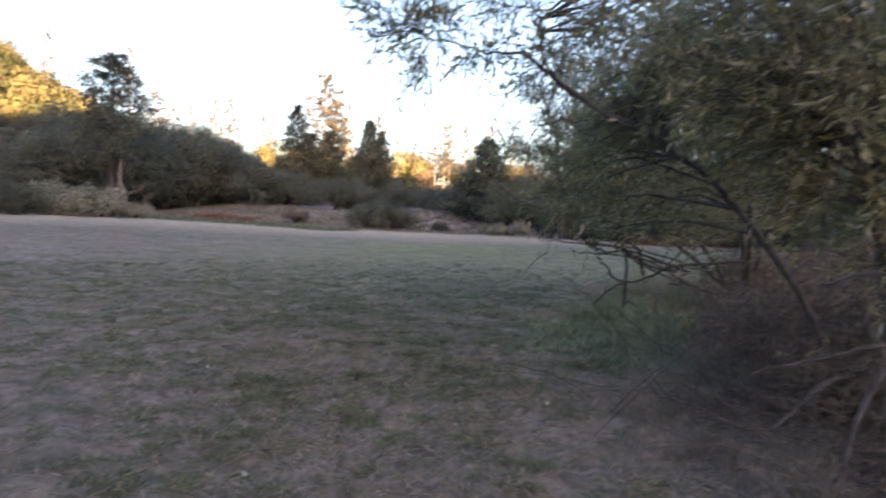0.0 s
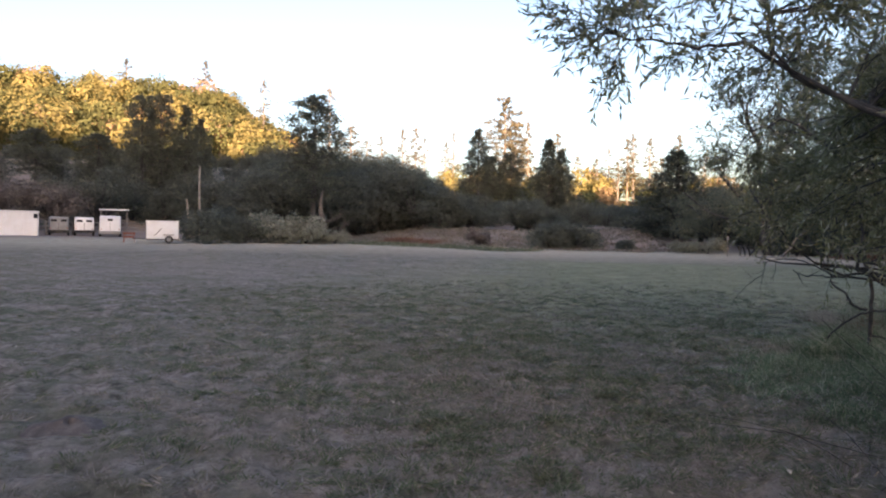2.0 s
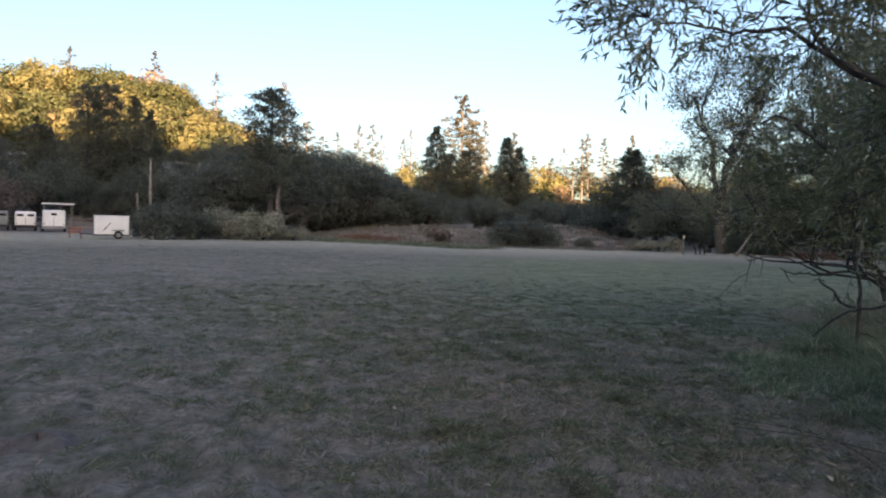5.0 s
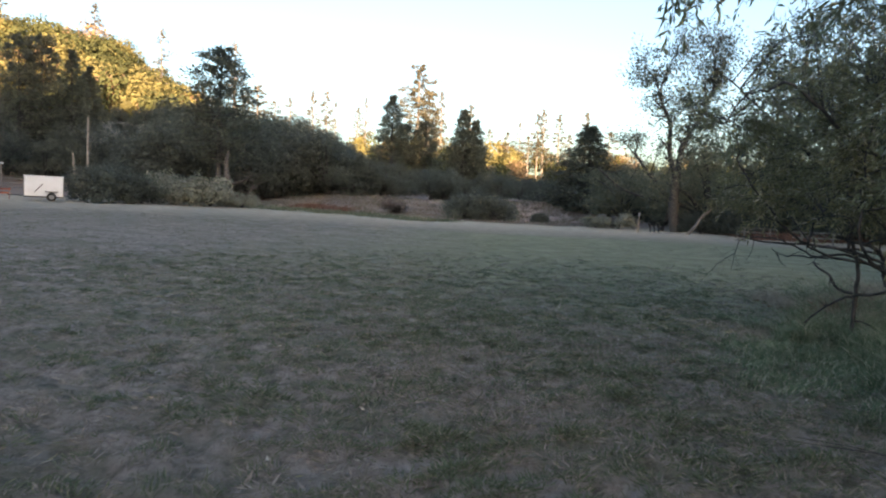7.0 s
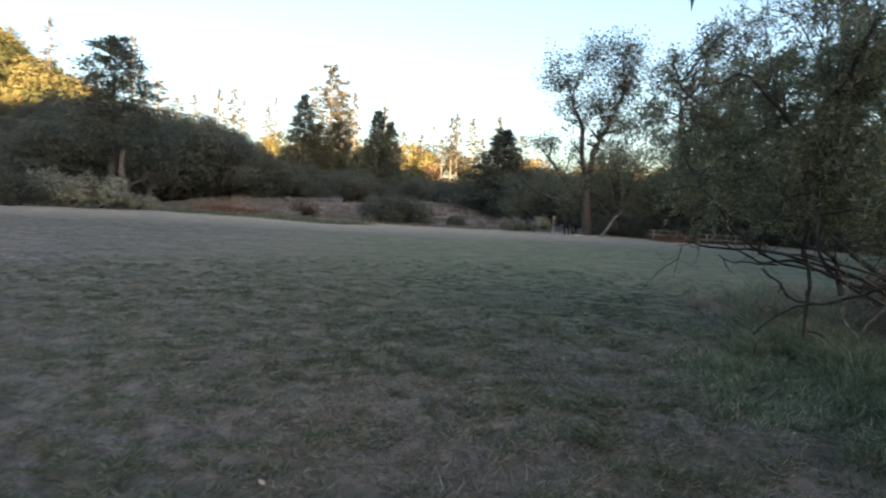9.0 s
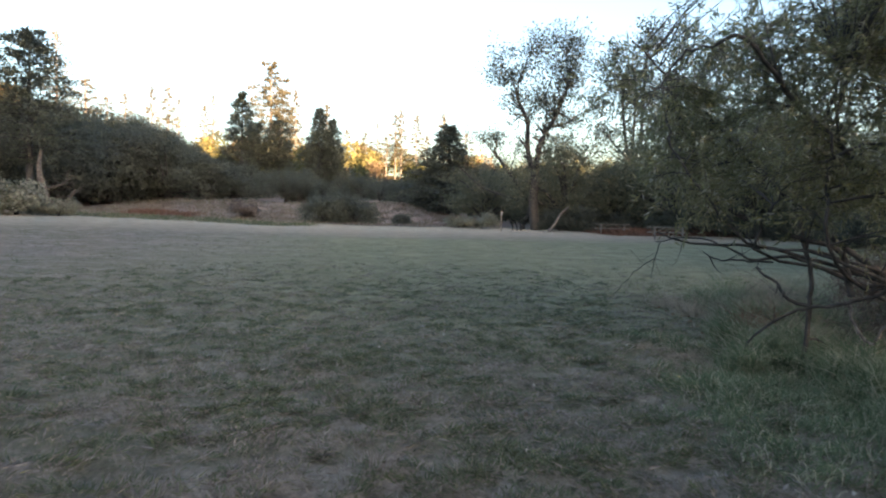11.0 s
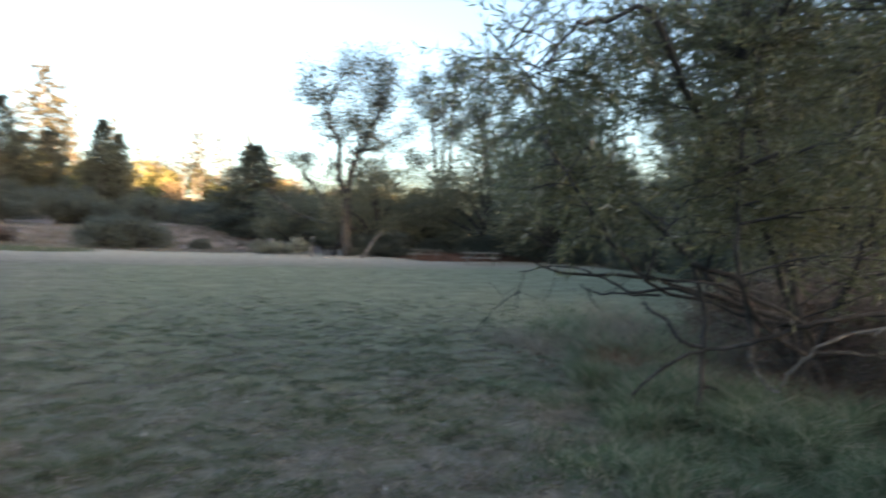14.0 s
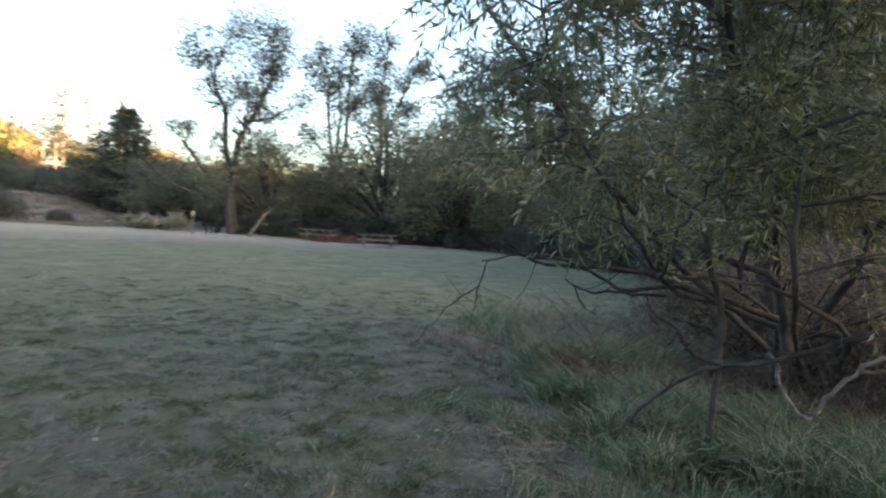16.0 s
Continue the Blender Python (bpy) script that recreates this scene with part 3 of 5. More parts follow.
tall_tree(10.6, 55.7, [((0, 0, -0.2), (-0.24, 0, 4.9), 0.357, 0.289, 1, 1.3), ((-0.3, 0, 4.7), (-0.93, 0.2, 9.05), 0.187, 0.144, 3, 1.16), ((-0.93, 0.2, 9.05), (-1.73, 0.3, 10.7), 0.137, 0.101, 3, 1.16), ((-1.73, 0.3, 10.7), (-1.54, 0.3, 12.9), 0.0864, 0.0504, 3, 1.3),
                       ((-1.54, 0.3, 12.8), (-0.86, 0.2, 14.7), 0.0504, 0.0216, 5, 1.3), ((-0.86, 0.2, 14.7), (-0.47, 0.2, 15.7), 0.0216, 0.0144, 3, 1.01), ((-1.73, 0.3, 10.6), (-2.7, 0.4, 13.1), 0.0648, 0.036, 4, 1.3), ((-2.7, 0.4, 13.1), (-4.1, 0.5, 12.5), 0.0288, 0.0144, 4, 1.16), ((-2.7, 0.4, 13.0), (-3.4, 0.2, 14.3), 0.036, 0.0144, 5, 1.3),
                       ((-1.6, 0.3, 12.0), (-0.19, -0.2, 14.4), 0.036, 0.0144, 4, 1.16), ((-0.9, 0.2, 8.9), (-2.6, 0.5, 10.2), 0.0432, 0.0144, 3, 1.16),
                       ((-0.2, 0, 4.9), (0.97, -0.2, 8.85), 0.202, 0.158, 4, 1.16), ((0.97, -0.2, 8.8), (1.78, -0.3, 10.8), 0.151, 0.115, 7, 1.16), ((1.78, -0.3, 10.7), (2.2, -0.3, 13.0), 0.108, 0.0648, 9, 1.16), ((2.2, -0.3, 13.0), (1.07, -0.2, 15.9), 0.0504, 0.0216, 6, 1.16), ((2.2, -0.3, 13.0), (2.44, -0.4, 15.7), 0.0504, 0.0216, 9, 1.16),
                       ((2.2, -0.3, 12.9), (3.17, -0.5, 14.9), 0.0432, 0.0216, 7, 1.16), ((1.78, -0.3, 10.7), (2.83, -0.4, 12.65), 0.0432, 0.0216, 6, 1.16), ((0.76, 0, 8.5), (3.44, -0.3, 9.8), 0.0576, 0.036, 6, 1.16), ((3.44, -0.3, 9.8), (4.8, -0.3, 10.4), 0.036, 0.0144, 7, 1.16), ((1.2, -0.2, 9.4), (0.4, 0.1, 11.2), 0.0432, 0.0144, 5, 1.16), ((0.4, 0, 7.2), (0.3, 0.4, 12.4), 0.07, 0.025, 6, 1.2), ((0.3, 0.2, 10.6), (0.7, -0.3, 13.9), 0.04, 0.02, 5, 1.1), ((-0.8, 0.2, 8.6), (0.0, 0.5, 10.6), 0.05, 0.02, 4, 1.1), ((0.3, 0, 6.2), (2.6, 0.2, 7.4), 0.0504, 0.0144, 5, 1.16)],
          "tall forked tree with sparse grey-green leaves at the meadow edge", 14, 0.46, 0.24, 0.11, [(-3.1, 0.4, 12.3), (-2.0, 0.3, 11.2)])
tall_tree(9.2, 57.6, [((0.4, 0, -0.2), (0.7, 0, 3.4), 0.2, 0.15, 1, 0.9), ((0.7, 0, 3.2), (-1.94, 0, 6.6), 0.13, 0.08, 4, 0.9), ((-1.94, 0, 6.5), (-2.25, 0, 8.1), 0.06, 0.03, 5, 0.7), ((-1.94, 0, 6.5), (-3.5, 0.1, 8.1), 0.05, 0.02, 5, 0.7), ((0.2, 0, 2.6), (-5.0, 0.3, 5.4), 0.09, 0.03, 3, 0.6), ((-0.6, 0, 4.9), (0.2, 0.2, 7.0), 0.05, 0.02, 4, 0.7)],
          "leaning half-bare tree beside the tall forked tree", 13, 0.36, 0.22, 0.10)
tall_tree(20.0, 63.0, [((1.4, 0, -0.2), (1.2, 0, 6.6), 0.3, 0.22, 1, 1.0), ((1.2, 0, 6.2), (0.7, 0, 8.2), 0.16, 0.14, 1, 0.8), ((0.7, 0, 8.1), (0.24, 0, 14.5), 0.13, 0.07, 5, 1.1), ((0.24, 0, 14.4), (-0.7, 0.2, 16.5), 0.06, 0.03, 7, 1.0), ((1.2, 0, 6.4), (1.16, 0.2, 15.8), 0.14, 0.05, 6, 1.2),
                       ((1.3, 0, 6.2), (2.14, 0, 8.4), 0.16, 0.14, 1, 0.8), ((2.14, 0, 8.3), (2.46, 0, 16.4), 0.14, 0.08, 6, 1.1), ((2.46, 0, 16.4), (2.4, 0, 19.2), 0.07, 0.03, 6, 1.3), ((2.46, 0, 16.2), (4.0, 0.3, 19.2), 0.06, 0.03, 6, 1.3), ((1.1, 0, 6.4), (-1.74, 0.2, 9.5), 0.1, 0.04, 5, 1.0), ((0.4, 0, 12.4), (-1.8, 0.2, 15.6), 0.05, 0.02, 6, 0.9), ((2.3, 0, 11.4), (3.9, 0, 13.4), 0.07, 0.03, 9, 0.9)],
          "tall gum tree of several slender stems with open tufted crown", 17, 0.55, 0.32, 0.14)
tall_tree(26.0, 63.0, [((0, 0, -0.2), (-0.1, 0, 9.0), 0.28, 0.2, 1, 1.2), ((-0.1, 0, 8.8), (-0.4, 0, 14.7), 0.16, 0.1, 7, 1.1), ((-0.4, 0, 14.6), (0.3, 0, 19.3), 0.09, 0.03, 9, 1.3), ((-0.1, 0, 8.5), (3.4, 0.2, 16.9), 0.13, 0.05, 10, 1.1), ((3.4, 0.2, 16.9), (4.7, 0.3, 17.5), 0.04, 0.02, 5, 0.9), ((-0.3, 0, 11.5), (-1.4, 0.2, 15.2), 0.06, 0.03, 8, 0.9), ((1.4, 0.1, 12.0), (3.6, 0.2, 13.2), 0.05, 0.02, 6, 0.9)],
          "tall slender gum tree leaning over the thicket", 18, 0.48, 0.32, 0.14)
tall_tree(32.0, 57.0, [((0, 0, -0.2), (0.4, 0, 8.0), 0.28, 0.2, 2, 1.5), ((0.4, 0, 7.8), (-1.6, 0, 14.0), 0.16, 0.05, 14, 1.6), ((0.4, 0, 7.8), (2.0, 0, 14.5), 0.14, 0.05, 14, 1.6)],
          "tall gum tree standing behind the creek thicket", 16, 0.5, 0.3, 0.12)
tall_tree(34.0, 45.0, [((0, 0, -0.2), (0.4, 0, 7.0), 0.28, 0.2, 2, 1.5), ((0.4, 0, 6.8), (-1.6, 0, 12.5), 0.16, 0.05, 16, 1.8), ((0.4, 0, 6.8), (2.0, 0, 13.5), 0.14, 0.05, 16, 1.8)],
          "tall leafy tree standing behind the creek thicket", 22, 0.6, 0.3, 0.14)

# bushes on the far side of the meadow
dark_bush = oak_meshes(2.4, 2.6, 7000, 0.14, oak_leaf, 15, 0.06, 0.78)
sage_bush = oak_meshes(1.9, 2.3, 5600, 0.13, sage_leaf, 14, 0.06, 0.80)
twig_bush = oak_meshes(1.5, 2.1, 2400, 0.16, grey_twig, 10, 0.12, 0.74)
for x, y, sc, mm, lab in ((-31.5, 42.2, 1.3, dark_bush, "dark olive bush beside the white trailer"), (-29.4, 44.4, 1.0, dark_bush, "dark olive bush in the dry grass"), (-28.4, 46.9, 1.6, sage_bush, "pale grey-green sage bush in the dry grass"), (-26.2, 48.2, 1.5, sage_bush, "pale grey-green sage bush in the dry grass"),
                            (-24.0, 49.2, 0.75, sage_bush, "low pale sage bush in the dry grass"), (-7.5, 61.6, 1.25, dark_bush, "dark rounded bush at the meadow edge"), (-4.9, 61.8, 1.25, dark_bush, "dark rounded bush at the meadow edge"), (-14.4, 61.5, 1.1, twig_bush, "leafless brownish bush at the meadow edge"),
                            (6.2, 57.5, 0.9, sage_bush, "grey-green bush at the meadow edge"), (4.4, 58.5, 0.7, sage_bush, "grey-green bush at the meadow edge"), (-0.5, 64, 0.5, dark_bush, "low green bush at the meadow edge")):
    stand("bush", mm, x, y, sc, x, lab, "bush", "bushes round the meadow", 0.16 * sc)
for k, (x, y) in enumerate(((12.3, 55.0), (14.5, 53.8), (16.8, 52.6), (19.0, 50.6), (21.0, 48.6), (22.6, 46.0), (23.4, 43.4), (23.6, 40.4), (23.2, 37.2), (22.6, 33.6), (21.4, 29.6), (19.6, 25.4), (17.4, 21.4), (14.6, 17.2), (11.8, 14.6))):
    stand("bramble_bush", dark_bush, x, y, 0.9 + 0.12 * math.sin(k * 2.1), k * 1.7, "dark bramble bush under the creek willows", "bush", "brambles along the creek", 0.15)
grey_tree = oak_meshes(5.0, 8.0, 9000, 0.22, grey_twig, 16, 0.2, 0.82)
stand("bare_tree", grey_tree, -58.5, 52.5, 0.85, 0.4, "bare grey-twigged tree behind the white shed", "tree")
stand("bare_tree", grey_tree, -65, 52, 0.85, 2.4, "bare grey-twigged tree behind the white shed", "tree")


# ---- built things ----
def box(sx, sy, sz, x=0, y=0, z=0, bevel=0.0, seg=2, bm=None):
    b = bm or bmesh.new()
    vs = bmesh.ops.create_cube(b, size=1.0, matrix=Matrix.Translation((x, y, z)) @ Matrix.Diagonal((sx, sy, sz, 1)))["verts"]
    if bevel:
        es = list({e for v in vs for e in v.link_edges})
        bmesh.ops.bevel(b, geom=es, offset=bevel, segments=seg, affect="EDGES", profile=0.5)
    return b


def rod(a, c, r, r2=None, sides=10, bm=None):
    b = bm or bmesh.new()
    a, c = Vector(a), Vector(c)
    d = c - a
    m = Matrix.Translation((a + c) / 2) @ d.to_track_quat("Z", "Y").to_matrix().to_4x4()
    bmesh.ops.create_cone(b, cap_ends=True, segments=sides, radius1=r, radius2=r if r2 is None else r2, depth=d.length, matrix=m)
    return b


def wheel(parent, x, y, z, r=0.32, w=0.2):
    t = part("wheel", rod((x, y - w / 2, z), (x, y + w / 2, z), r, sides=20), rubber, parent, "black rubber tyre")
    part("rim", rod((x, y - w / 2 - 0.012, z), (x, y + w / 2 + 0.012, z), r * 0.55, sides=16), grey_paint, t, "pale steel rim")


def at_ground(x, y, turn=0.0, sink=0.0):
    return pose(x, y, float(gz(x, y)) - sink, 0, 0, turn)


def cargo_trailer(x, y, turn):
    t = thing("cargo_trailer", at_ground(x, y, turn) @ Matrix.Scale(0.93, 4), "small white box trailer with its drawbar, beside a bush", "trailer")
    part("body", box(2.35, 1.4, 1.36, 0, 0, 1.02, 0.04), white_paint, t)
    part("roof", box(2.39, 1.44, 0.05, 0, 0, 1.722, 0.015), white_paint, t)
    part("sill", box(2.3, 1.36, 0.09, 0, 0, 0.295, 0.01), dark_metal, t)
    part("door_bar", rod((-0.55, -0.725, 0.6), (-0.05, -0.725, 1.2), 0.025, sides=6), dark_metal, t, "dark diagonal bar on the side")
    for k in (-0.78, 0.78):
        part("corner_trim", box(0.05, 0.02, 1.34, k * 1.48, -0.712, 1.02), grey_paint, t)
    wheel(t, 0.45, -0.62, 0.30, 0.30, 0.18)
    wheel(t, 0.45, 0.62, 0.30, 0.30, 0.18)
    part("fender", box(0.8, 0.16, 0.05, 0.45, -0.78, 0.66, 0.02), dark_metal, t)
    part("drawbar", rod((-1.15, 0, 0.34), (-2.1, 0, 0.38), 0.04), dark_metal, t)
    part("jack", rod((-1.95, 0, 0.0), (-1.95, 0, 0.6), 0.03), grey_paint, t)
    part("tail_light", box(0.02, 0.1, 0.06, 1.19, -0.55, 0.5), orange_paint, t, "red tail light")


def horse_trailer(x, y, turn, mat, label, w=1.6, h=1.75, two=True, silver=False):
    t = thing("horse_trailer", at_ground(x, y, turn), label, "trailer", "parked trailers")
    part("body", box(w, 3.6, h - 0.35, 0, 1.8, 0.35 + (h - 0.35) / 2, 0.16, 4), mat, t)
    part("tailgate", box(w * 0.86, 0.04, h * 0.46, 0, -0.02, 0.42 + h * 0.24, 0.01), mat, t)
    part("seam", box(0.03, 0.02, h * 0.45, 0, -0.052, 0.42 + h * 0.24), dark_metal, t)
    for k in ((-0.24, 0.24) if two else (0,)):
        part("window", box(w * (0.30 if two else 0.24), 0.03, 0.2, k * w, -0.02, h * 0.80, 0.01), window_dark, t, "dark window")
    part("bumper", box(w * 1.06, 0.22, 0.26, 0, -0.13, 0.40, 0.04), grey_paint if silver else dark_metal, t)
    for k in (-0.42, 0.42):
        part("tail_light", box(0.09, 0.03, 0.14, k * w, -0.03, 0.68), orange_paint, t, "red tail light")
    for q in (1.5, 2.3):
        for k in (-1, 1):
            tt = part("wheel", rod((k * (w / 2 - 0.04) - 0.09, q, 0.32), (k * (w / 2 - 0.04) + 0.09, q, 0.32), 0.32, sides=18), rubber, t, "black rubber tyre")
            part("rim", rod((k * (w / 2 - 0.04) - 0.1, q, 0.32), (k * (w / 2 - 0.04) + 0.1, q, 0.32), 0.17, sides=14), grey_paint, tt, "pale steel rim")


def storage_shed(x, y, turn):
    t = thing("storage_shed", at_ground(x, y, turn), "white metal storage shed on the dry grass", "shed")
    part("body", box(2.9, 2.4, 2.1, 0, 1.2, 1.05, 0.02), white_paint, t)
    part("roof", box(3.05, 2.6, 0.09, 0, 1.2, 2.15, 0.02), white_paint, t)
    for k in (-0.72, 0.02):
        part("door", box(0.7, 0.04, 1.9, k, -0.02, 0.98, 0.01), white_paint, t)
    for k in range(7):
        part("rib", box(0.04, 0.03, 2.0, -1.4 + 0.466 * k, -0.016, 1.03), white_paint, t)
    part("vent", box(0.3, 0.03, 0.4, 1.25, -0.034, 1.75), window_dark, t, "dark vent")


def rail_fence(x0, y0, x1, y1, posts):
    t = thing("rail_fence", at_ground(x0, y0), "pale wooden rail fence behind the parked trailers", "fence")
    d = np.array([x1 - x0, y1 - y0])
    base = float(gz(x0, y0))
    top = []
    for k in range(posts):
        p = d * k / (posts - 1)
        g = float(gz(x0 + p[0], y0 + p[1])) - base
        part("post", box(0.12, 0.12, 1.45, p[0], p[1], g + 0.6, 0.01), pole_wood, t)
        top.append((p[0], p[1], g))
    for a, c in zip(top, top[1:]):
        for hgt in (0.45, 0.85, 1.25):
            part("rail", rod((a[0], a[1] - 0.07, a[2] + hgt), (c[0], c[1] - 0.07, c[2] + hgt), 0.05, sides=6), table_wood, t)


def open_canopy(x, y, turn):
    t = thing("open_canopy", at_ground(x, y, turn), "open wooden canopy frame with a flat roof", "canopy")
    for a in (-1.15, 0.15, 1.15):
        for b in (0, 1.8):
            part("post", box(0.1, 0.1, 2.55, a, b, 1.25), table_wood, t)
    part("roof", box(2.7, 2.3, 0.12, 0, 0.9, 2.59, 0.01), white_paint, t)
    part("beam", box(2.6, 0.1, 0.12, 0, -0.06, 1.5), pole_wood, t)


def barricade(x, y, turn):
    t = thing("barricade", at_ground(x, y, turn) @ Matrix.Scale(0.75, 4), "weathered orange barricade standing on the grass", "barricade")
    for a in (-0.45, 0.45):
        part("leg", rod((a, -0.25, 0), (a, 0, 1.0), 0.035, sides=6), orange_paint, t)
        part("leg", rod((a, 0.25, 0), (a, 0, 1.0), 0.035, sides=6), orange_paint, t)
    for hgt in (0.55, 0.88):
        part("board", box(1.1, 0.03, 0.16, 0, -0.13 + hgt * 0.1, hgt, 0.005), orange_paint, t)


def timber_pole(x, y, top, r, label, lean=(0, 0)):
    t = thing("pole", at_ground(x, y, 0, 0.3), label, "pole")
    b = rod((0, 0, 0), (lean[0], lean[1], top), r, r * 0.7, 12)
    bmesh.ops.bevel(b, geom=[e for e in b.edges if all(abs(v.co.z - top) < 0.05 for v in e.verts)], offset=r * 0.2, segments=1, affect="EDGES")
    part("shaft", b, pole_wood, t)


def picnic_table(x, y, turn, label):
    t = thing("picnic_table", at_ground(x, y, turn, 0.02), label, "table", "picnic tables")
    for k in range(5):
        part("top_board", box(2.4, 0.145, 0.045, 0, -0.31 + 0.155 * k, 0.76, 0.006), table_wood, t)
    for q in (-0.72, 0.72):
        for k in (-0.075, 0.075):
            part("seat_board", box(2.4, 0.14, 0.045, 0, q + k, 0.45, 0.006), table_wood, t)
    for a in (-0.8, 0.8):
        part("cross_beam", box(0.05, 1.55, 0.1, a, 0, 0.375), table_wood, t)
        part("top_beam", box(0.05, 0.75, 0.09, a, 0, 0.69), table_wood, t)
        for q in (-1, 1):
            part("leg", rod((a + 0.05, q * 0.62, 0), (a + 0.05, q * 0.24, 0.72), 0.05, sides=6), table_wood, t)
    part("brace", rod((-0.8, 0, 0.38), (-0.2, 0, 0.72), 0.03, sides=6), table_wood, t)
    part("brace", rod((0.8, 0, 0.38), (0.2, 0, 0.72), 0.03, sides=6), table_wood, t)


def exercise_post(x, y, turn):
    t = thing("leaning_post", at_ground(x, y, turn), "short black post with a tilted upper end", "post", "row of black posts")
    part("shaft", rod((0, 0, -0.05), (0, 0, 0.42), 0.055, sides=10), rubber, t)
    part("arm", rod((0, 0, 0.38), (-0.14, 0, 0.78), 0.06, 0.075, 10), rubber, t)


def sign_post(x, y, turn):
    t = thing("sign_post", at_ground(x, y, turn), "thin post with a small white sign plate", "sign")
    part("post", rod((0, 0, -0.1), (0, 0, 1.5), 0.04, sides=8), pole_wood, t)
    part("plate", box(0.16, 0.03, 0.26, 0, -0.05, 1.36, 0.006), concrete, t, "small blank white plate")


cargo_trailer(-32.6, 38.8, 41)
barricade(-35.0, 38.2, 38)
storage_shed(-51.1, 42.9, 48)
horse_trailer(-50.5, 46.4, 47, grey_paint, "grey rounded horse trailer parked with its tail outward")
horse_trailer(-49.1, 47.9, 46, white_paint, "white horse trailer with two dark tail windows")
horse_trailer(-46.2, 48.0, 44, white_paint, "white horse trailer with one window and silver bumper", 1.75, 1.95, False, True)
open_canopy(-49.6, 52.0, 44)
rail_fence(-55.5, 46.5, -46.3, 53.2, 6)
timber_pole(-37.9, 49.8, 7.0, 0.13, "tall grey weathered timber pole behind the bush")
timber_pole(-37.6, 48.2, 3.9, 0.12, "short leaning timber pole behind the bush", (-0.4, 0))
picnic_table(15.4, 41.3, -24, "weathered grey wooden picnic table on the grass")
picnic_table(14.4, 48.3, -20, "weathered grey wooden picnic table near the thicket")
for k in range(3):
    exercise_post(7.75 + 0.3 * k, 51.1 - 0.06 * k, -10)
sign_post(6.9, 51.3, 10)
slab = thing("concrete_edging", at_ground(8.9, 50.8, -8), "low pale concrete edging set in the grass", "edging")
part("strip", box(2.6, 0.25, 0.12, 0, 0, 0.03, 0.02), concrete, slab)
log = thing("leaning_log", at_ground(10.5, 51.5), "pale bare log leaning up from the ground", "log")
g = Geo()
g.tube(curve_pts([(0, 0, -0.1), (0.7, 0.3, 0.7), (1.1, 0.45, 1.35), (1.75, 0.6, 1.9)], 8), np.linspace(0.12, 0.08, 8), 9)
child("trunk", g.mesh("trunk", pale_bark, True), log)
# Separate trunk added to stand in for the big pine's own flared foot.
log2 = thing("snag", at_ground(-28.8, 56.5), "added bare trunk standing in for the big pine's pale lower trunk", "snag")
g = Geo()
g.tube(curve_pts([(0.35, 0, -0.2), (0.1, 0, 1.0), (-0.2, 0, 2.4), (-0.3, 0, 3.6), (-0.1, 0, 4.8)], 14), np.concatenate([[0.6, 0.42, 0.34], np.linspace(0.3, 0.12, 11)]), 11)
g.tube(curve_pts([(0.7, -0.1, -0.2), (0.35, -0.15, 1.2), (0.0, -0.1, 2.6)], 8), np.linspace(0.3, 0.12, 8), 8)
branching(g, (0.3, 0, 0.2), (2.6, -0.3, 1.8), 0.16, 0.05, 4, 1.2)
branching(g, (0.2, 0, 1.8), (2.4, -0.6, 2.6), 0.12, 0.04, 4, 1.0)
child("trunk", g.mesh("trunk", bark, True), log2)


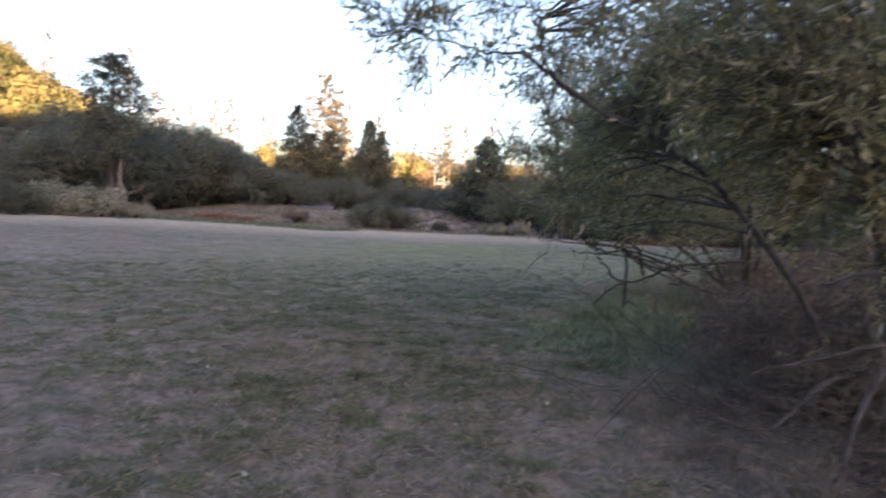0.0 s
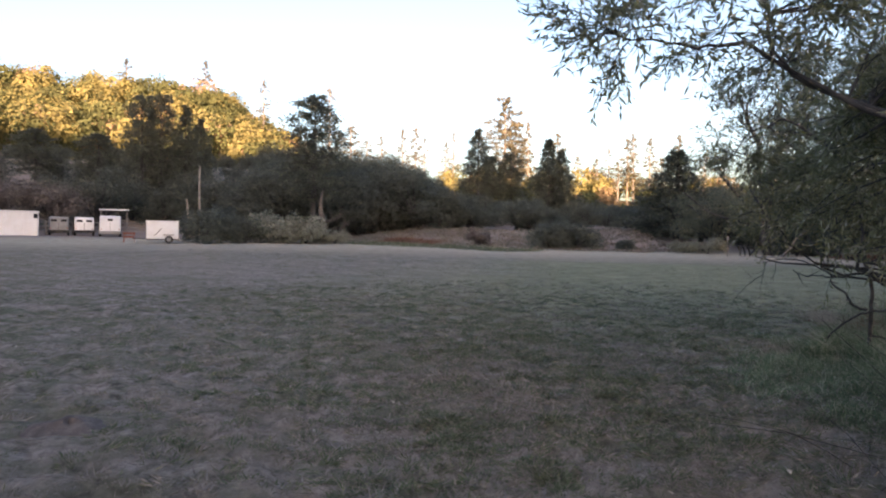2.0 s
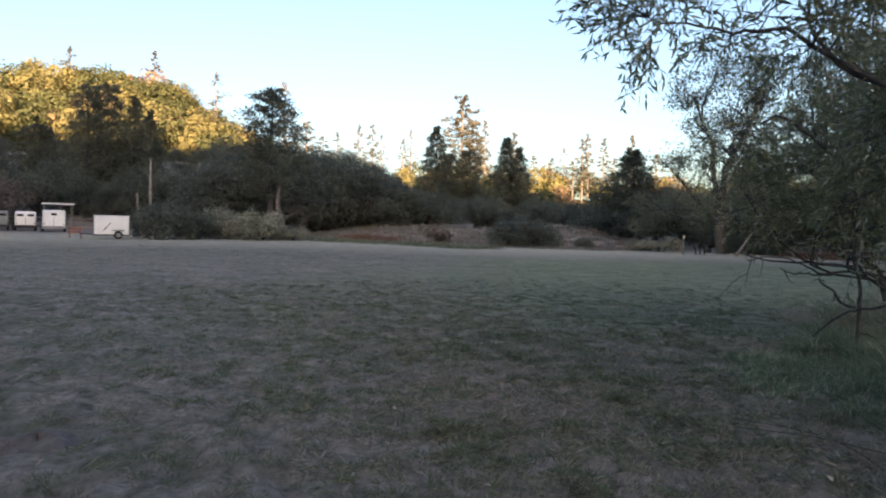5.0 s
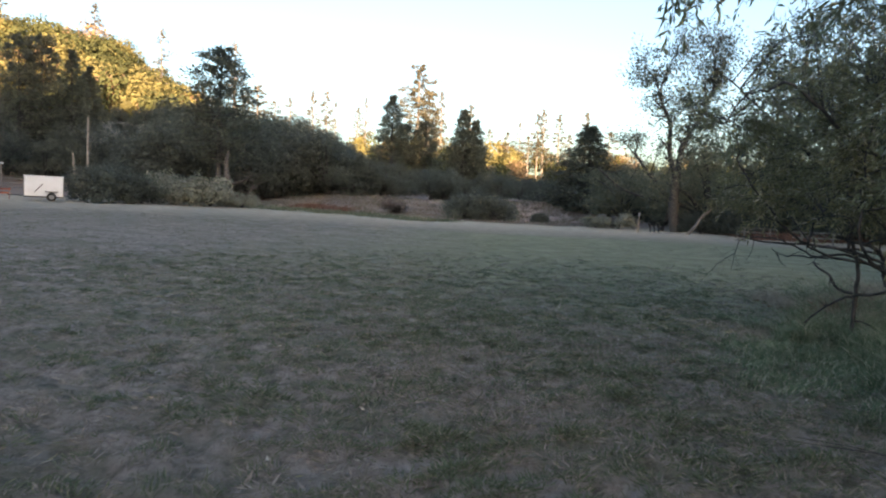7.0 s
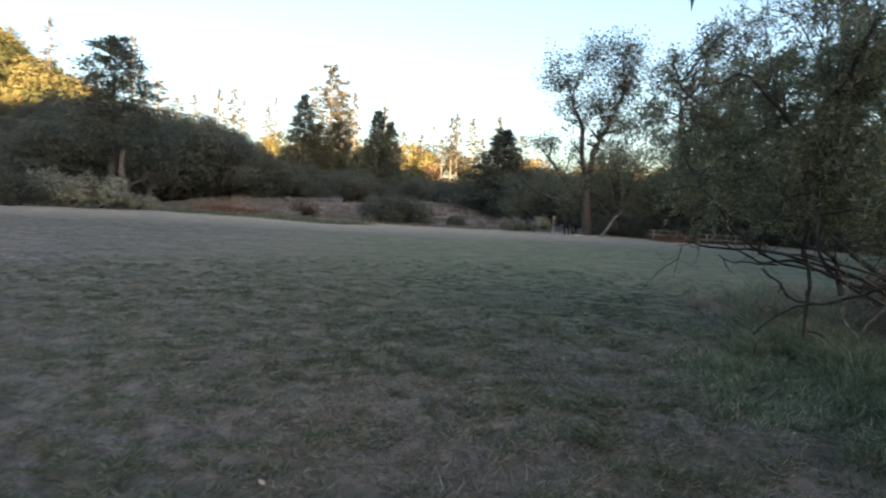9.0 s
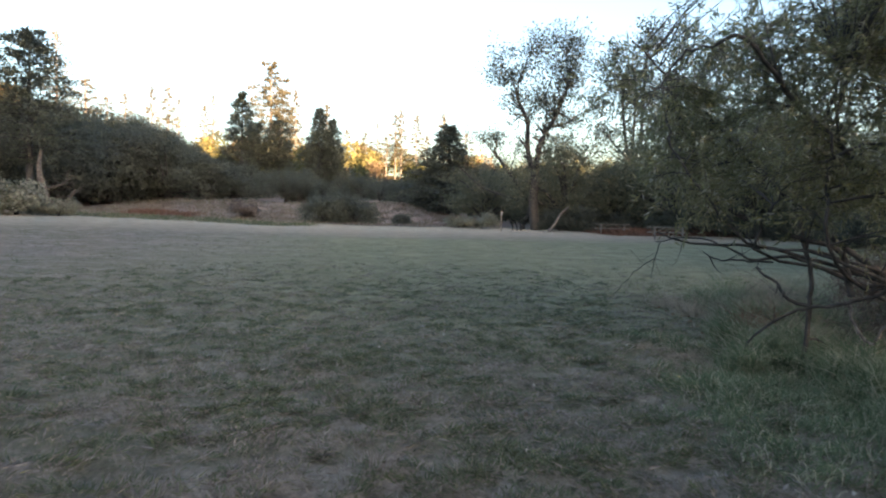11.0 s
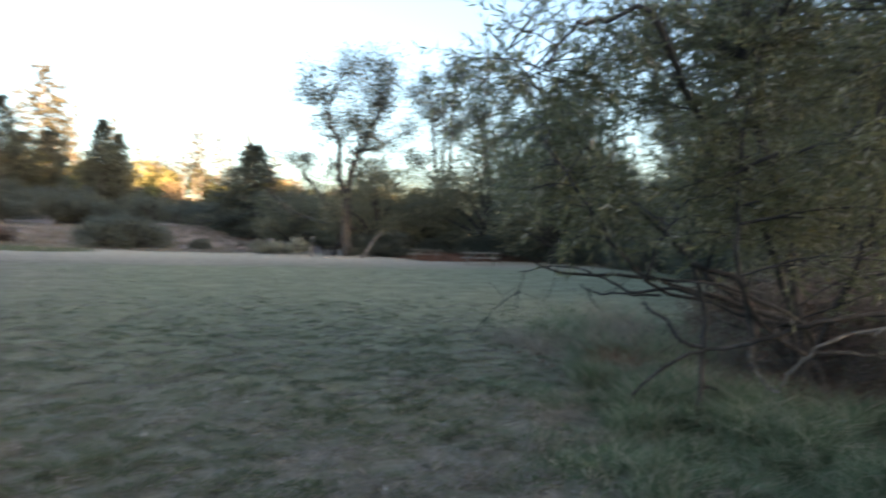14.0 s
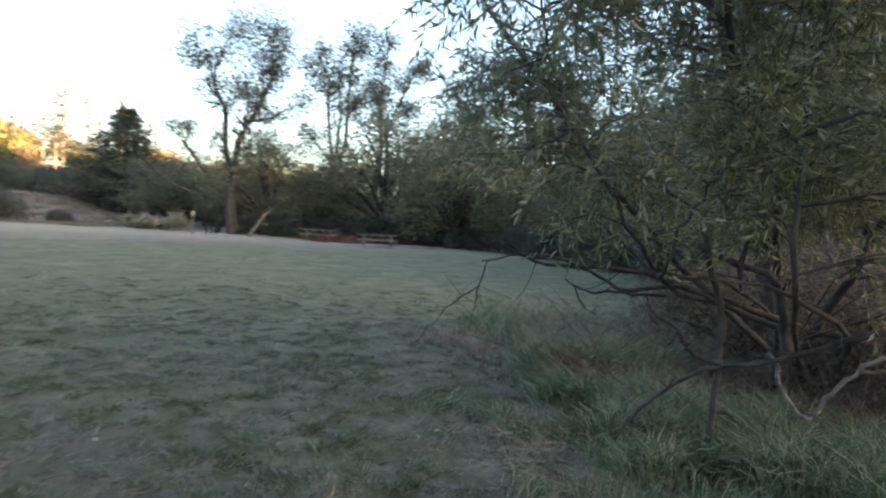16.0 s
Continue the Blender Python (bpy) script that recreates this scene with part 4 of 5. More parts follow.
# ---- the two willows beside the path ----
def willow(name_label, limbs, dead, volumes, targets, keep):
    """limbs: (points, r0, r1) with leaves; dead: bare ones; volumes: (centre, radii, share)."""
    wood, crown = Geo(), Geo()
    nodes = []
    for pts, r0, r1 in limbs:
        c = curve_pts(pts, 4 * len(pts))
        c[1:-1] += rng.normal(size=(len(c) - 2, 3)) * 0.012
        wood.tube(c, np.linspace(r0, r1, len(c)), 7)
        nodes.append(c)
    nodes = np.concatenate(nodes)
    t = thing("willow_tree", Matrix.Identity(4), name_label, "tree", "willows beside the path")
    for pts, r0, r1, *skin in dead:
        bare = Geo()
        c = curve_pts(pts, 4 * len(pts))
        c[1:-1] += rng.normal(size=(len(c) - 2, 3)) * 0.006
        bare.tube(c, np.linspace(r0, r1, len(c)), 7)
        for q in range(3):
            i = rng.integers(2, len(c) - 1)
            d = unit(rng.normal(size=3) + [0, 0, -0.2]) * rng.uniform(0.12, 0.35)
            bare.tube(curve_pts([c[i], c[i] + d * 0.5 + rng.normal(size=3) * 0.03, c[i] + d], 4), np.linspace(r1 * 0.7, 0.002, 4), 4)
        child("dead_branch", bare.mesh("dead_branch", skin[0] if skin else dead_wood, True), t, "bare grey dead branch")
    shares = np.array([v[2] for v in volumes], float)
    for k in range(targets):
        c, rad, _ = volumes[rng.choice(len(volumes), p=shares / shares.sum())]
        goal = np.array(c) + unit(rng.normal(size=3)) * rng.uniform(0.35, 1.0) ** 0.5 * np.array(rad)
        if not keep(goal):
            continue
        dist = np.linalg.norm(nodes - goal, axis=1) + 0.8 * np.maximum(0, nodes[:, 2] - goal[2])
        a = nodes[np.argmin(dist)]
        ln = np.linalg.norm(goal - a)
        line = curve_pts([a, (a + goal) / 2 + [0, 0, 0.10 * ln] + rng.normal(size=3) * 0.06 * ln, goal], 6)
        wood.tube(line, np.linspace(0.004 + 0.006 * min(ln, 1.6), 0.003, 6), 4)
        for q in range(8):
            i = rng.integers(2, 6)
            p = line[i] if i < 5 else goal
            d = unit(unit(goal - a) * 0.7 + rng.normal(size=3) * 0.75 + [0, 0, -0.18])
            tl = rng.uniform(0.22, 0.5)
            tw = curve_pts([p, p + d * tl * 0.5, p + d * tl + [0, 0, -0.10 * tl]], 4)
            wood.tube(tw, np.linspace(0.0028, 0.0012, 4), 3)
            n = 13
            u = np.linspace(0.12, 1.0, n)
            lp = p + d * (tl * u)[:, None] + np.array([0, 0, -0.10 * tl]) * (u ** 2)[:, None]
            ld = d * 0.75 + rng.normal(size=(n, 3)) * 0.55 + [0, 0, -0.1]
            crown.leaves(lp, ld, rng.uniform(0.06, 0.11, n), rng.uniform(0.013, 0.022, n), 0.25)
    child("trunk", wood.mesh("trunk", dead_wood, True), t)
    child("crown", crown.mesh("crown", willow_leaf), t)
    return t


def clear_of_path(p):
    return not (p[0] < 0.9 - 0.08 * p[1] and p[2] < 2.55) and not (p[0] < 0.35 and p[1] > 7 and p[2] < 2.9)


willow("leafy willow with low spreading limbs overhanging the path edge",
       [([(3.3, 4.6, -0.1), (2.7, 4.9, 1.2), (2.0, 5.1, 2.05), (1.38, 5.17, 2.42), (0.63, 5.38, 2.94), (0.27, 5.43, 3.0), (-0.25, 5.46, 3.13)], 0.032, 0.006),
        ([(2.0, 5.1, 2.05), (1.38, 5.2, 2.45), (0.87, 5.33, 2.76), (0.73, 5.4, 3.3), (0.5, 5.5, 3.9)], 0.02, 0.006),
        ([(3.3, 4.6, -0.1), (3.1, 4.3, 1.6), (2.5, 4.1, 3.0), (2.0, 4.0, 4.2)], 0.09, 0.015), ([(3.4, 4.7, 0), (3.6, 5.3, 2.0), (3.3, 5.8, 3.8), (2.9, 6.0, 5.0)], 0.1, 0.015),
        ([(3.1, 4.3, 1.0), (2.6, 3.8, 1.6), (2.2, 3.5, 2.0)], 0.035, 0.008)],
       [([(2.5, 2.9, 1.3), (1.96, 2.78, 1.36), (1.75, 2.92, 1.30)], 0.014, 0.006), ([(2.3, 2.8, 1.1), (1.89, 2.83, 1.01), (1.72, 2.93, 0.93), (1.54, 3.03, 0.85)], 0.012, 0.006), ([(3.2, 4.5, 0.3), (2.6, 4.1, 0.6), (2.1, 3.9, 0.3)], 0.03, 0.01),
        ([(3.2, 4.4, 0.2), (2.7, 3.7, 0.8), (2.2, 3.3, 0.5), (2.0, 3.1, 0.1)], 0.03, 0.008), ([(3.0, 3.4, 0.0), (2.4, 3.2, 0.7), (2.1, 3.1, 1.1)], 0.02, 0.006)],
       [((2.6, 5.2, 3.6), (1.5, 1.2, 1.1), 2.0), ((1.95, 3.75, 2.6), (0.85, 0.7, 0.7), 2.6), ((0.55, 5.35, 3.1), (1.0, 0.5, 0.45), 1.15), ((-0.4, 5.45, 3.25), (0.42, 0.25, 0.18), 0.28), ((2.7, 3.9, 2.4), (1.0, 0.9, 0.75), 2.4), ((2.4, 3.7, 1.55), (0.7, 0.5, 0.4), 0.4), ((1.75, 5.6, 3.1), (0.6, 0.5, 0.6), 1.3), ((1.75, 6.4, 2.15), (0.6, 0.6, 0.8), 1.0)],
       330, clear_of_path)
willow("large leafy willow with bare low branches over tall grass",
       [([(5.4, 11.2, -0.1), (4.6, 10.8, 1.1), (3.6, 10.3, 2.0), (2.6, 10.0, 2.7), (1.84, 9.61, 3.14), (1.59, 9.79, 3.15), (1.36, 9.93, 3.05), (1.24, 10.0, 2.79)], 0.036, 0.008),
        ([(4.9, 10.9, 0.8), (3.4, 10.4, 1.2), (2.3, 10.25, 1.35), (1.76, 10.23, 1.89), (1.57, 10.38, 2.25), (1.5, 10.43, 2.55), (1.45, 10.46, 2.95)], 0.017, 0.007),
        ([(4.6, 10.7, 0.9), (2.6, 10.35, 1.2), (2.39, 10.2, 1.44), (2.48, 10.11, 1.75), (2.61, 9.96, 2.02), (2.73, 9.82, 2.39), (2.8, 9.7, 3.0)], 0.017, 0.007),
        ([(4.7, 10.6, 0.5), (2.9, 9.7, 1.1), (2.65, 9.59, 1.89), (2.66, 9.59, 2.13), (2.68, 9.55, 2.45), (2.75, 9.5, 3.0)], 0.02, 0.010), ([(2.67, 9.56, 2.13), (2.79, 9.4, 2.23), (2.92, 9.19, 2.25), (3.1, 8.9, 2.4)], 0.018, 0.007),
        ([(5.5, 11.2, 0), (5.3, 11.5, 2.2), (4.6, 11.6, 3.9), (3.9, 11.4, 5.3)], 0.08, 0.015), ([(5.6, 11.3, 0.1), (6.0, 12.0, 2.0), (6.2, 12.6, 4.0)], 0.08, 0.015), ([(5.2, 11.2, 0.5), (3.8, 11.8, 1.8), (2.4, 12.0, 3.2), (1.7, 12.0, 3.8)], 0.04, 0.01), ([(5.3, 11.0, 0.4), (4.8, 10.0, 2.0), (4.0, 9.2, 3.4)], 0.05, 0.012)],
       [([(4.3, 9.0, 1.15), (3.48, 9.42, 1.03), (3.34, 9.65, 0.92), (3.19, 9.87, 0.79), (2.96, 10.17, 0.69), (2.84, 10.31, 0.63), (2.68, 10.48, 0.44), (2.55, 10.61, 0.25)], 0.023, 0.012), ([(2.91, 10.16, 0.72), (2.82, 10.26, 0.74), (2.75, 10.33, 0.82), (2.72, 10.37, 0.92), (2.62, 10.47, 1.01), (2.57, 10.52, 1.07)], 0.02, 0.012), ([(2.19, 10.91, 1.21), (2.31, 10.82, 1.13), (2.45, 10.7, 1.13), (2.75, 10.5, 1.13)], 0.006, 0.012),
        ([(3.63, 9.76, 0.94), (3.43, 10.05, 0.95), (3.15, 10.41, 1.11), (2.98, 10.6, 1.18), (2.72, 10.86, 1.13), (2.58, 10.98, 1.23), (2.26, 11.24, 1.36), (1.88, 11.49, 1.29)], 0.026, 0.006), ([(1.95, 11.5, 1.29), (1.9, 11.55, 1.07), (1.88, 11.56, 0.84)], 0.007, 0.003), ([(1.9, 11.55, 1.09), (1.72, 11.66, 0.93), (1.52, 11.78, 0.64)], 0.006, 0.003),
        ([(2.9, 10.35, 1.6), (2.93, 10.3, 1.35), (2.98, 10.24, 1.07), (2.99, 10.23, 0.69), (2.96, 10.26, 0.1)], 0.02, 0.026), ([(2.6, 10.0, 1.42), (2.92, 9.9, 1.33), (3.08, 9.9, 1.22), (3.1, 9.88, 1.05), (3.14, 9.85, 0.85)], 0.02, 0.034), ([(3.19, 10.02, 0.80), (3.22, 9.96, 0.72), (3.24, 9.94, 0.58), (3.32, 9.8, 0.41), (3.37, 9.7, 0.58), (3.46, 9.55, 0.78), (3.55, 9.44, 0.88), (3.9, 9.2, 1.0)], 0.015, 0.013, grey_bark), ([(3.44, 9.57, 0.74), (3.6, 9.5, 0.76), (3.85, 9.4, 0.74)], 0.016, 0.01),
        ([(3.9, 9.9, 0.7), (3.3, 9.6, 1.0), (2.7, 9.7, 1.25), (2.3, 9.9, 1.3)], 0.025, 0.006), ([(4.0, 10.2, 0.9), (3.0, 10.9, 1.25), (2.1, 11.0, 1.3), (1.6, 10.8, 1.42)], 0.025, 0.006)],
       [((4.0, 11.2, 2.8), (2.0, 2.2, 1.35), 4.4), ((4.1, 10.6, 4.5), (1.5, 1.6, 1.2), 3.0), ((2.2, 10.5, 2.05), (0.95, 1.1, 0.6), 1.6), ((3.3, 9.4, 2.4), (1.0, 0.9, 1.1), 3.0), ((1.4, 9.95, 2.95), (0.6, 0.5, 0.38), 0.4), ((2.6, 9.9, 3.4), (0.7, 0.7, 0.5), 0.5), ((1.0, 10.3, 2.9), (0.3, 0.35, 0.25), 0.14), ((5.8, 12.8, 3.2), (2.4, 2.4, 2.2), 2.5), ((3.5, 8.9, 3.5), (1.1, 0.8, 1.0), 1.8), ((4.6, 9.6, 2.2), (1.2, 1.2, 1.4), 1.5), ((2.95, 10.4, 3.1), (0.8, 0.8, 0.6), 1.4), ((2.4, 11.8, 2.5), (0.7, 0.7, 0.5), 1.7), ((3.0, 10.8, 4.0), (0.9, 0.9, 0.6), 1.8)],
       570, clear_of_path)


thicket = oak_meshes(1.5, 1.7, 7000, 0.12, brown_leaf, 16, 0.10, 0.74, 2.0, 0.28)
for k, (x, y, sc) in enumerate(((5.6, 9.6, 0.75), (6.6, 10.6, 0.9), (6.3, 12.2, 0.95), (7.8, 11.8, 1.1), (8.2, 9.8, 1.1), (8.8, 13.6, 1.0), (9.6, 12.4, 1.3), (10.2, 10.4, 1.4), (11.2, 14.0, 1.3), (6.6, 8.8, 0.8), (3.1, 4.5, 0.62), (3.7, 5.2, 0.85), (4.3, 4.2, 0.95), (3.5, 6.6, 0.8), (4.8, 5.8, 1.1))):
    stand("thicket_bush", thicket, x, y, sc, k * 1.9, "brown half-bare thicket bush behind the willow", "bush", "thicket behind the willow", 0.1)


def brush(x, y, n, spread, h, label, mat):
    g = Geo()
    for k in range(n):
        p = np.array([x, y, 0]) + rng.normal(size=3) * spread * [1, 1, 0]
        p[2] = float(gz(p[0], p[1])) - 0.02
        d = unit(rng.normal(size=3) * [1, 1, 0.4] + [0, 0, 0.6])
        ln = h * rng.uniform(0.5, 1.4)
        g.tube(curve_pts([p, p + d * ln * 0.5 + rng.normal(size=3) * 0.06, p + d * ln + [0, 0, -0.12 * ln]], 5), np.linspace(0.005, 0.0015, 5), 4)
    return tagged(new("brush", g.mesh("brush", mat)), label, "brush", kind="stuff")


brush(4.5, 10.2, 320, 0.45, 0.6, "tangle of bare brown twigs under the willow", brown_leaf)
brush(5.4, 11.4, 420, 0.9, 1.4, "tangle of dark twigs inside the willow thicket", bark)
brush(3.0, 3.9, 420, 0.42, 1.0, "tangle of dead twigs under the overhanging willow", bark)
brush(2.9, 4.9, 420, 0.5, 1.3, "tangle of dark dead twigs round the willow's foot", dead_wood)
brush(2.5, 3.6, 70, 0.4, 0.9, "pale dead twigs hanging under the willow", grey_twig)


# ---- grass ----
def blades(name, pts, h, w, flat, mat, label):
    pts = np.asarray(pts, float)
    n = len(pts)
    p = np.c_[pts, gz(pts[:, 0], pts[:, 1]) - 0.008]
    d = rng.normal(size=(n, 3)) * [1, 1, 0.25] + np.c_[np.zeros((n, 2)), flat * rng.uniform(0.4, 1.6, n)]
    g = Geo()
    g.leaves(p, d, h * rng.uniform(0.5, 1.4, n), w * rng.uniform(0.7, 1.3, n), 0.1)
    return tagged(new(name, g.mesh(name, mat)), label, "grass", kind="stuff")


def meadow_points(n):
    y0 = rng.uniform(-1, 8, n)
    r = 1.3 + 14 * rng.uniform(0, 1, n) ** 1.25
    a = np.radians(rng.uniform(-48, 52, n))
    x0 = -0.15 * np.minimum(y0, 7)
    q = np.c_[x0 - r * np.sin(a), y0 + r * np.cos(a)]
    return q[np.hypot((q[:, 0] + 4.5) / 0.42, (q[:, 1] - 4.6) / 0.32) > rng.uniform(0.7, 1.1, n)]


def patchy(p):
    x, y = p[:, 0], p[:, 1]
    return np.sin(x * 1.9 + 1.4 * np.sin(y * 1.3)) * np.sin(y * 2.3 + 1.2 * np.sin(x * 0.9)) + 0.5 * np.sin(x * 5.1 - y * 3.3) * np.sin(y * 4.7 + x * 2.0)


def clumps(name, centres, per, h, w, mat, label, size=(0.05, 0.13)):
    """Low domed tufts, wider than deep: blades fan out from the middle and bend with the tuft's lean."""
    n = len(centres)
    lean = rng.normal(size=(n, 2)) * 0.45
    tall = rng.uniform(0.55, 1.45, n)
    wide = rng.uniform(*size, n)
    turn = rng.uniform(0, np.pi, n)
    i = np.repeat(np.arange(n), per)
    m = len(i)
    o = rng.normal(size=(m, 2)) * [1.0, 0.6] * wide[i][:, None]
    o = np.c_[o[:, 0] * np.cos(turn[i]) - o[:, 1] * np.sin(turn[i]), o[:, 0] * np.sin(turn[i]) + o[:, 1] * np.cos(turn[i])]
    q = centres[i] + o
    p = np.c_[q, gz(q[:, 0], q[:, 1]) - 0.006]
    d = np.c_[lean[i] * 1.6 + o / wide[i][:, None] * 0.5 + rng.normal(size=(m, 2)) * 0.4, rng.uniform(0.15, 0.75, m)]
    fall = np.exp(-0.35 * (o ** 2).sum(1) / wide[i] ** 2)
    g = Geo()
    g.leaves(p, d, h * tall[i] * fall * rng.uniform(0.6, 1.3, m), w * rng.uniform(0.7, 1.3, m), 0.1)
    return tagged(new(name, g.mesh(name, mat)), label, "grass", kind="stuff")


c = meadow_points(15000)
c = c[hummock(c[:, 0], c[:, 1]) > rng.uniform(0.3, 0.75, len(c))]
k = patchy(c) + rng.normal(size=len(c)) * 0.7 + 0.4 * soft_step(c[:, 1] + 0.6 * c[:, 0], 4, 10)
clumps("dry_meadow_grass", c[k < 0.25], 38, 0.07, 0.0075, dry_blade, "low matted tufts of dry straw-grey meadow grass")
clumps("green_meadow_grass", c[k >= 0.25], 60, 0.08, 0.0075, green_blade, "dark tufts of short green grass in the meadow")
far_c = np.c_[rng.uniform(-26, 14, 9000), 12 + 22 * rng.uniform(0, 1, 9000) ** 1.3]
far_c = far_c[rng.uniform(size=len(far_c)) > 0.6 * soft_step(far_c[:, 0], -9, 0)]
far_k = patchy(far_c * 0.6) + rng.normal(size=len(far_c)) * 0.6
clumps("dry_meadow_grass", far_c[far_k < 0.1], 10, 0.06, 0.016, dry_blade, "short dry grass tufts in the middle of the meadow", (0.08, 0.22))
clumps("green_meadow_grass", far_c[far_k >= 0.1], 14, 0.06, 0.016, green_blade, "short green grass tufts in the middle of the meadow", (0.08, 0.22))
p = meadow_points(80000)
p = p[hummock(p[:, 0], p[:, 1]) > rng.uniform(0.1, 0.6, len(p))]
blades("flat_dry_grass", p, 0.09, 0.011, 0.16, dry_blade, "flattened dry grass stems lying between the tufts")


def tussocks(name, n, box_x, box_y, per, h, w, mat, label, flat=1.6, spread=0.1):
    c = np.c_[rng.uniform(*box_x, n), rng.uniform(*box_y, n)] + np.abs(rng.normal(size=(n, 2))) * [0.3, 0] + rng.normal(size=(n, 2)) * [0, 0.35]
    pts = np.repeat(c, per, axis=0) + rng.normal(size=(n * per, 2)) * spread
    g = Geo()
    m = len(pts)
    p = np.c_[pts, gz(pts[:, 0], pts[:, 1]) - 0.01]
    lean = np.repeat(rng.normal(size=(n, 2)) * 0.45, per, axis=0)
    d = unit(np.c_[lean + rng.normal(size=(m, 2)) * 0.5, flat * rng.uniform(0.5, 1.3, m)])
    ln = h * rng.uniform(0.4, 1.25, m) * (0.35 + 0.65 * soft_step(pts[:, 0] - box_x[0], -0.1, 1.1))
    ln = ln * np.repeat(rng.uniform(0.45, 1.35, n) if n > 8 else np.ones(n), per)
    side = unit(np.cross(d, rng.normal(size=(m, 3)))) * w
    bend = unit(d * [1, 1, 0] + rng.normal(size=(m, 3)) * [0.4, 0.4, 0])
    mid = p + d * (ln * 0.55)[:, None]
    tip = mid + d * (ln * 0.35)[:, None] + bend * (ln * 0.28)[:, None] - np.c_[np.zeros((m, 2)), ln * 0.10]
    v = np.stack([p - side / 2, p + side / 2, mid + side * 0.4, mid - side * 0.4, tip + side * 0.06, tip - side * 0.06], 1).reshape(-1, 3)
    b = np.arange(m)[:, None] * 6
    g.add(v, np.vstack([b + [0, 1, 2, 3], b + [3, 2, 4, 5]]))
    return tagged(new(name, g.mesh(name, mat)), label, "grass", kind="stuff")


tussocks("tall_green_grass", 36, (1.9, 3.25), (9.5, 11.8), 320, 0.42, 0.010, tall_blade, "tall green grass tussocks under the willow")
tussocks("tall_green_grass", 20, (2.0, 3.2), (8.2, 9.7), 230, 0.42, 0.009, tall_blade, "bright green grass tussocks before the willow")
tussocks("tall_green_grass", 50, (0.95, 1.9), (7.4, 10.0), 110, 0.2, 0.008, tall_blade, "low green grass tussocks along the meadow edge")
tussocks("tall_green_grass", 48, (1.6, 3.0), (6.8, 8.6), 130, 0.21, 0.008, tall_blade, "green grass tussocks beside the willow")
tussocks("tall_green_grass", 22, (1.4, 2.2), (8.8, 10.4), 110, 0.20, 0.007, tall_blade, "low green grass tussocks at the meadow edge")
tussocks("tall_dry_grass", 46, (2.4, 3.9), (10.4, 12.2), 90, 0.45, 0.004, straw_blade, "tall dry straw-coloured grass among the willow stems")
tussocks("tall_dry_grass", 70, (1.1, 3.0), (3.6, 6.0), 110, 0.3, 0.005, dry_blade, "dry straw-coloured grass under the overhanging willow")
tussocks("tall_green_grass", 60, (3.0, 4.6), (11.6, 12.9), 130, 0.5, 0.007, tall_blade, "tall green grass at the far side of the willow")
tussocks("tall_green_grass", 60, (3.6, 6.4), (13.2, 15.6), 90, 0.55, 0.009, tall_blade, "tall green grass at the far side of the willow")
tussocks("tall_dry_grass", 60, (3.2, 6.0), (12.4, 15.0), 70, 0.6, 0.006, straw_blade, "tall pale dry grass at the far side of the willow")
tussocks("tall_green_grass", 12, (3.0, 3.8), (9.6, 10.2), 260, 0.46, 0.009, tall_blade, "bright green grass tussocks before the willow")
tussocks("flattened_straw", 20, (1.5, 2.1), (10.2, 10.9), 190, 0.3, 0.006, straw_blade, "patch of flattened pale straw in the green grass", 0.35, 0.16)
tussocks("dead_fern", 5, (3.45, 3.5), (11.85, 11.9), 120, 1.05, 0.016, rust_leaf, "rust-brown dead fern clump in the tall grass", 1.8, 0.07)
tussocks("dead_fern", 36, (3.3, 5.2), (9.6, 11.6), 50, 0.3, 0.012, rust_leaf, "rust-brown dead leaves under the willow", 0.8, 0.15)


def litter(name, n, box_x, box_y, size, mat, label):
    mid, half = np.array([sum(box_x), sum(box_y)]) / 2, np.array([box_x[1] - box_x[0], box_y[1] - box_y[0]]) / 2
    q = mid + rng.normal(size=(n, 2)) * half * 0.45
    q = q[(q[:, 0] > box_x[0] - 0.3) & (q[:, 0] > 1.0 + 0.1 * np.sin(3 * q[:, 1]))]
    n = len(q)
    g = Geo()
    g.leaves(np.c_[q, gz(q[:, 0], q[:, 1]) + 0.012], rng.normal(size=(n, 3)) * [1, 1, 0.2], size * rng.uniform(0.6, 1.3, n), size * 0.4, 0.1)
    return tagged(new(name, g.mesh(name, mat)), label, "leaf litter", kind="stuff")


litter("leaf_litter", 11000, (3.2, 9.0), (8.8, 14.5), 0.09, rust_leaf, "brown fallen leaves covering the ground under the willow")
litter("leaf_litter", 3000, (1.9, 4.7), (2.6, 5.5), 0.08, brown_leaf, "brown fallen leaves under the overhanging willow")

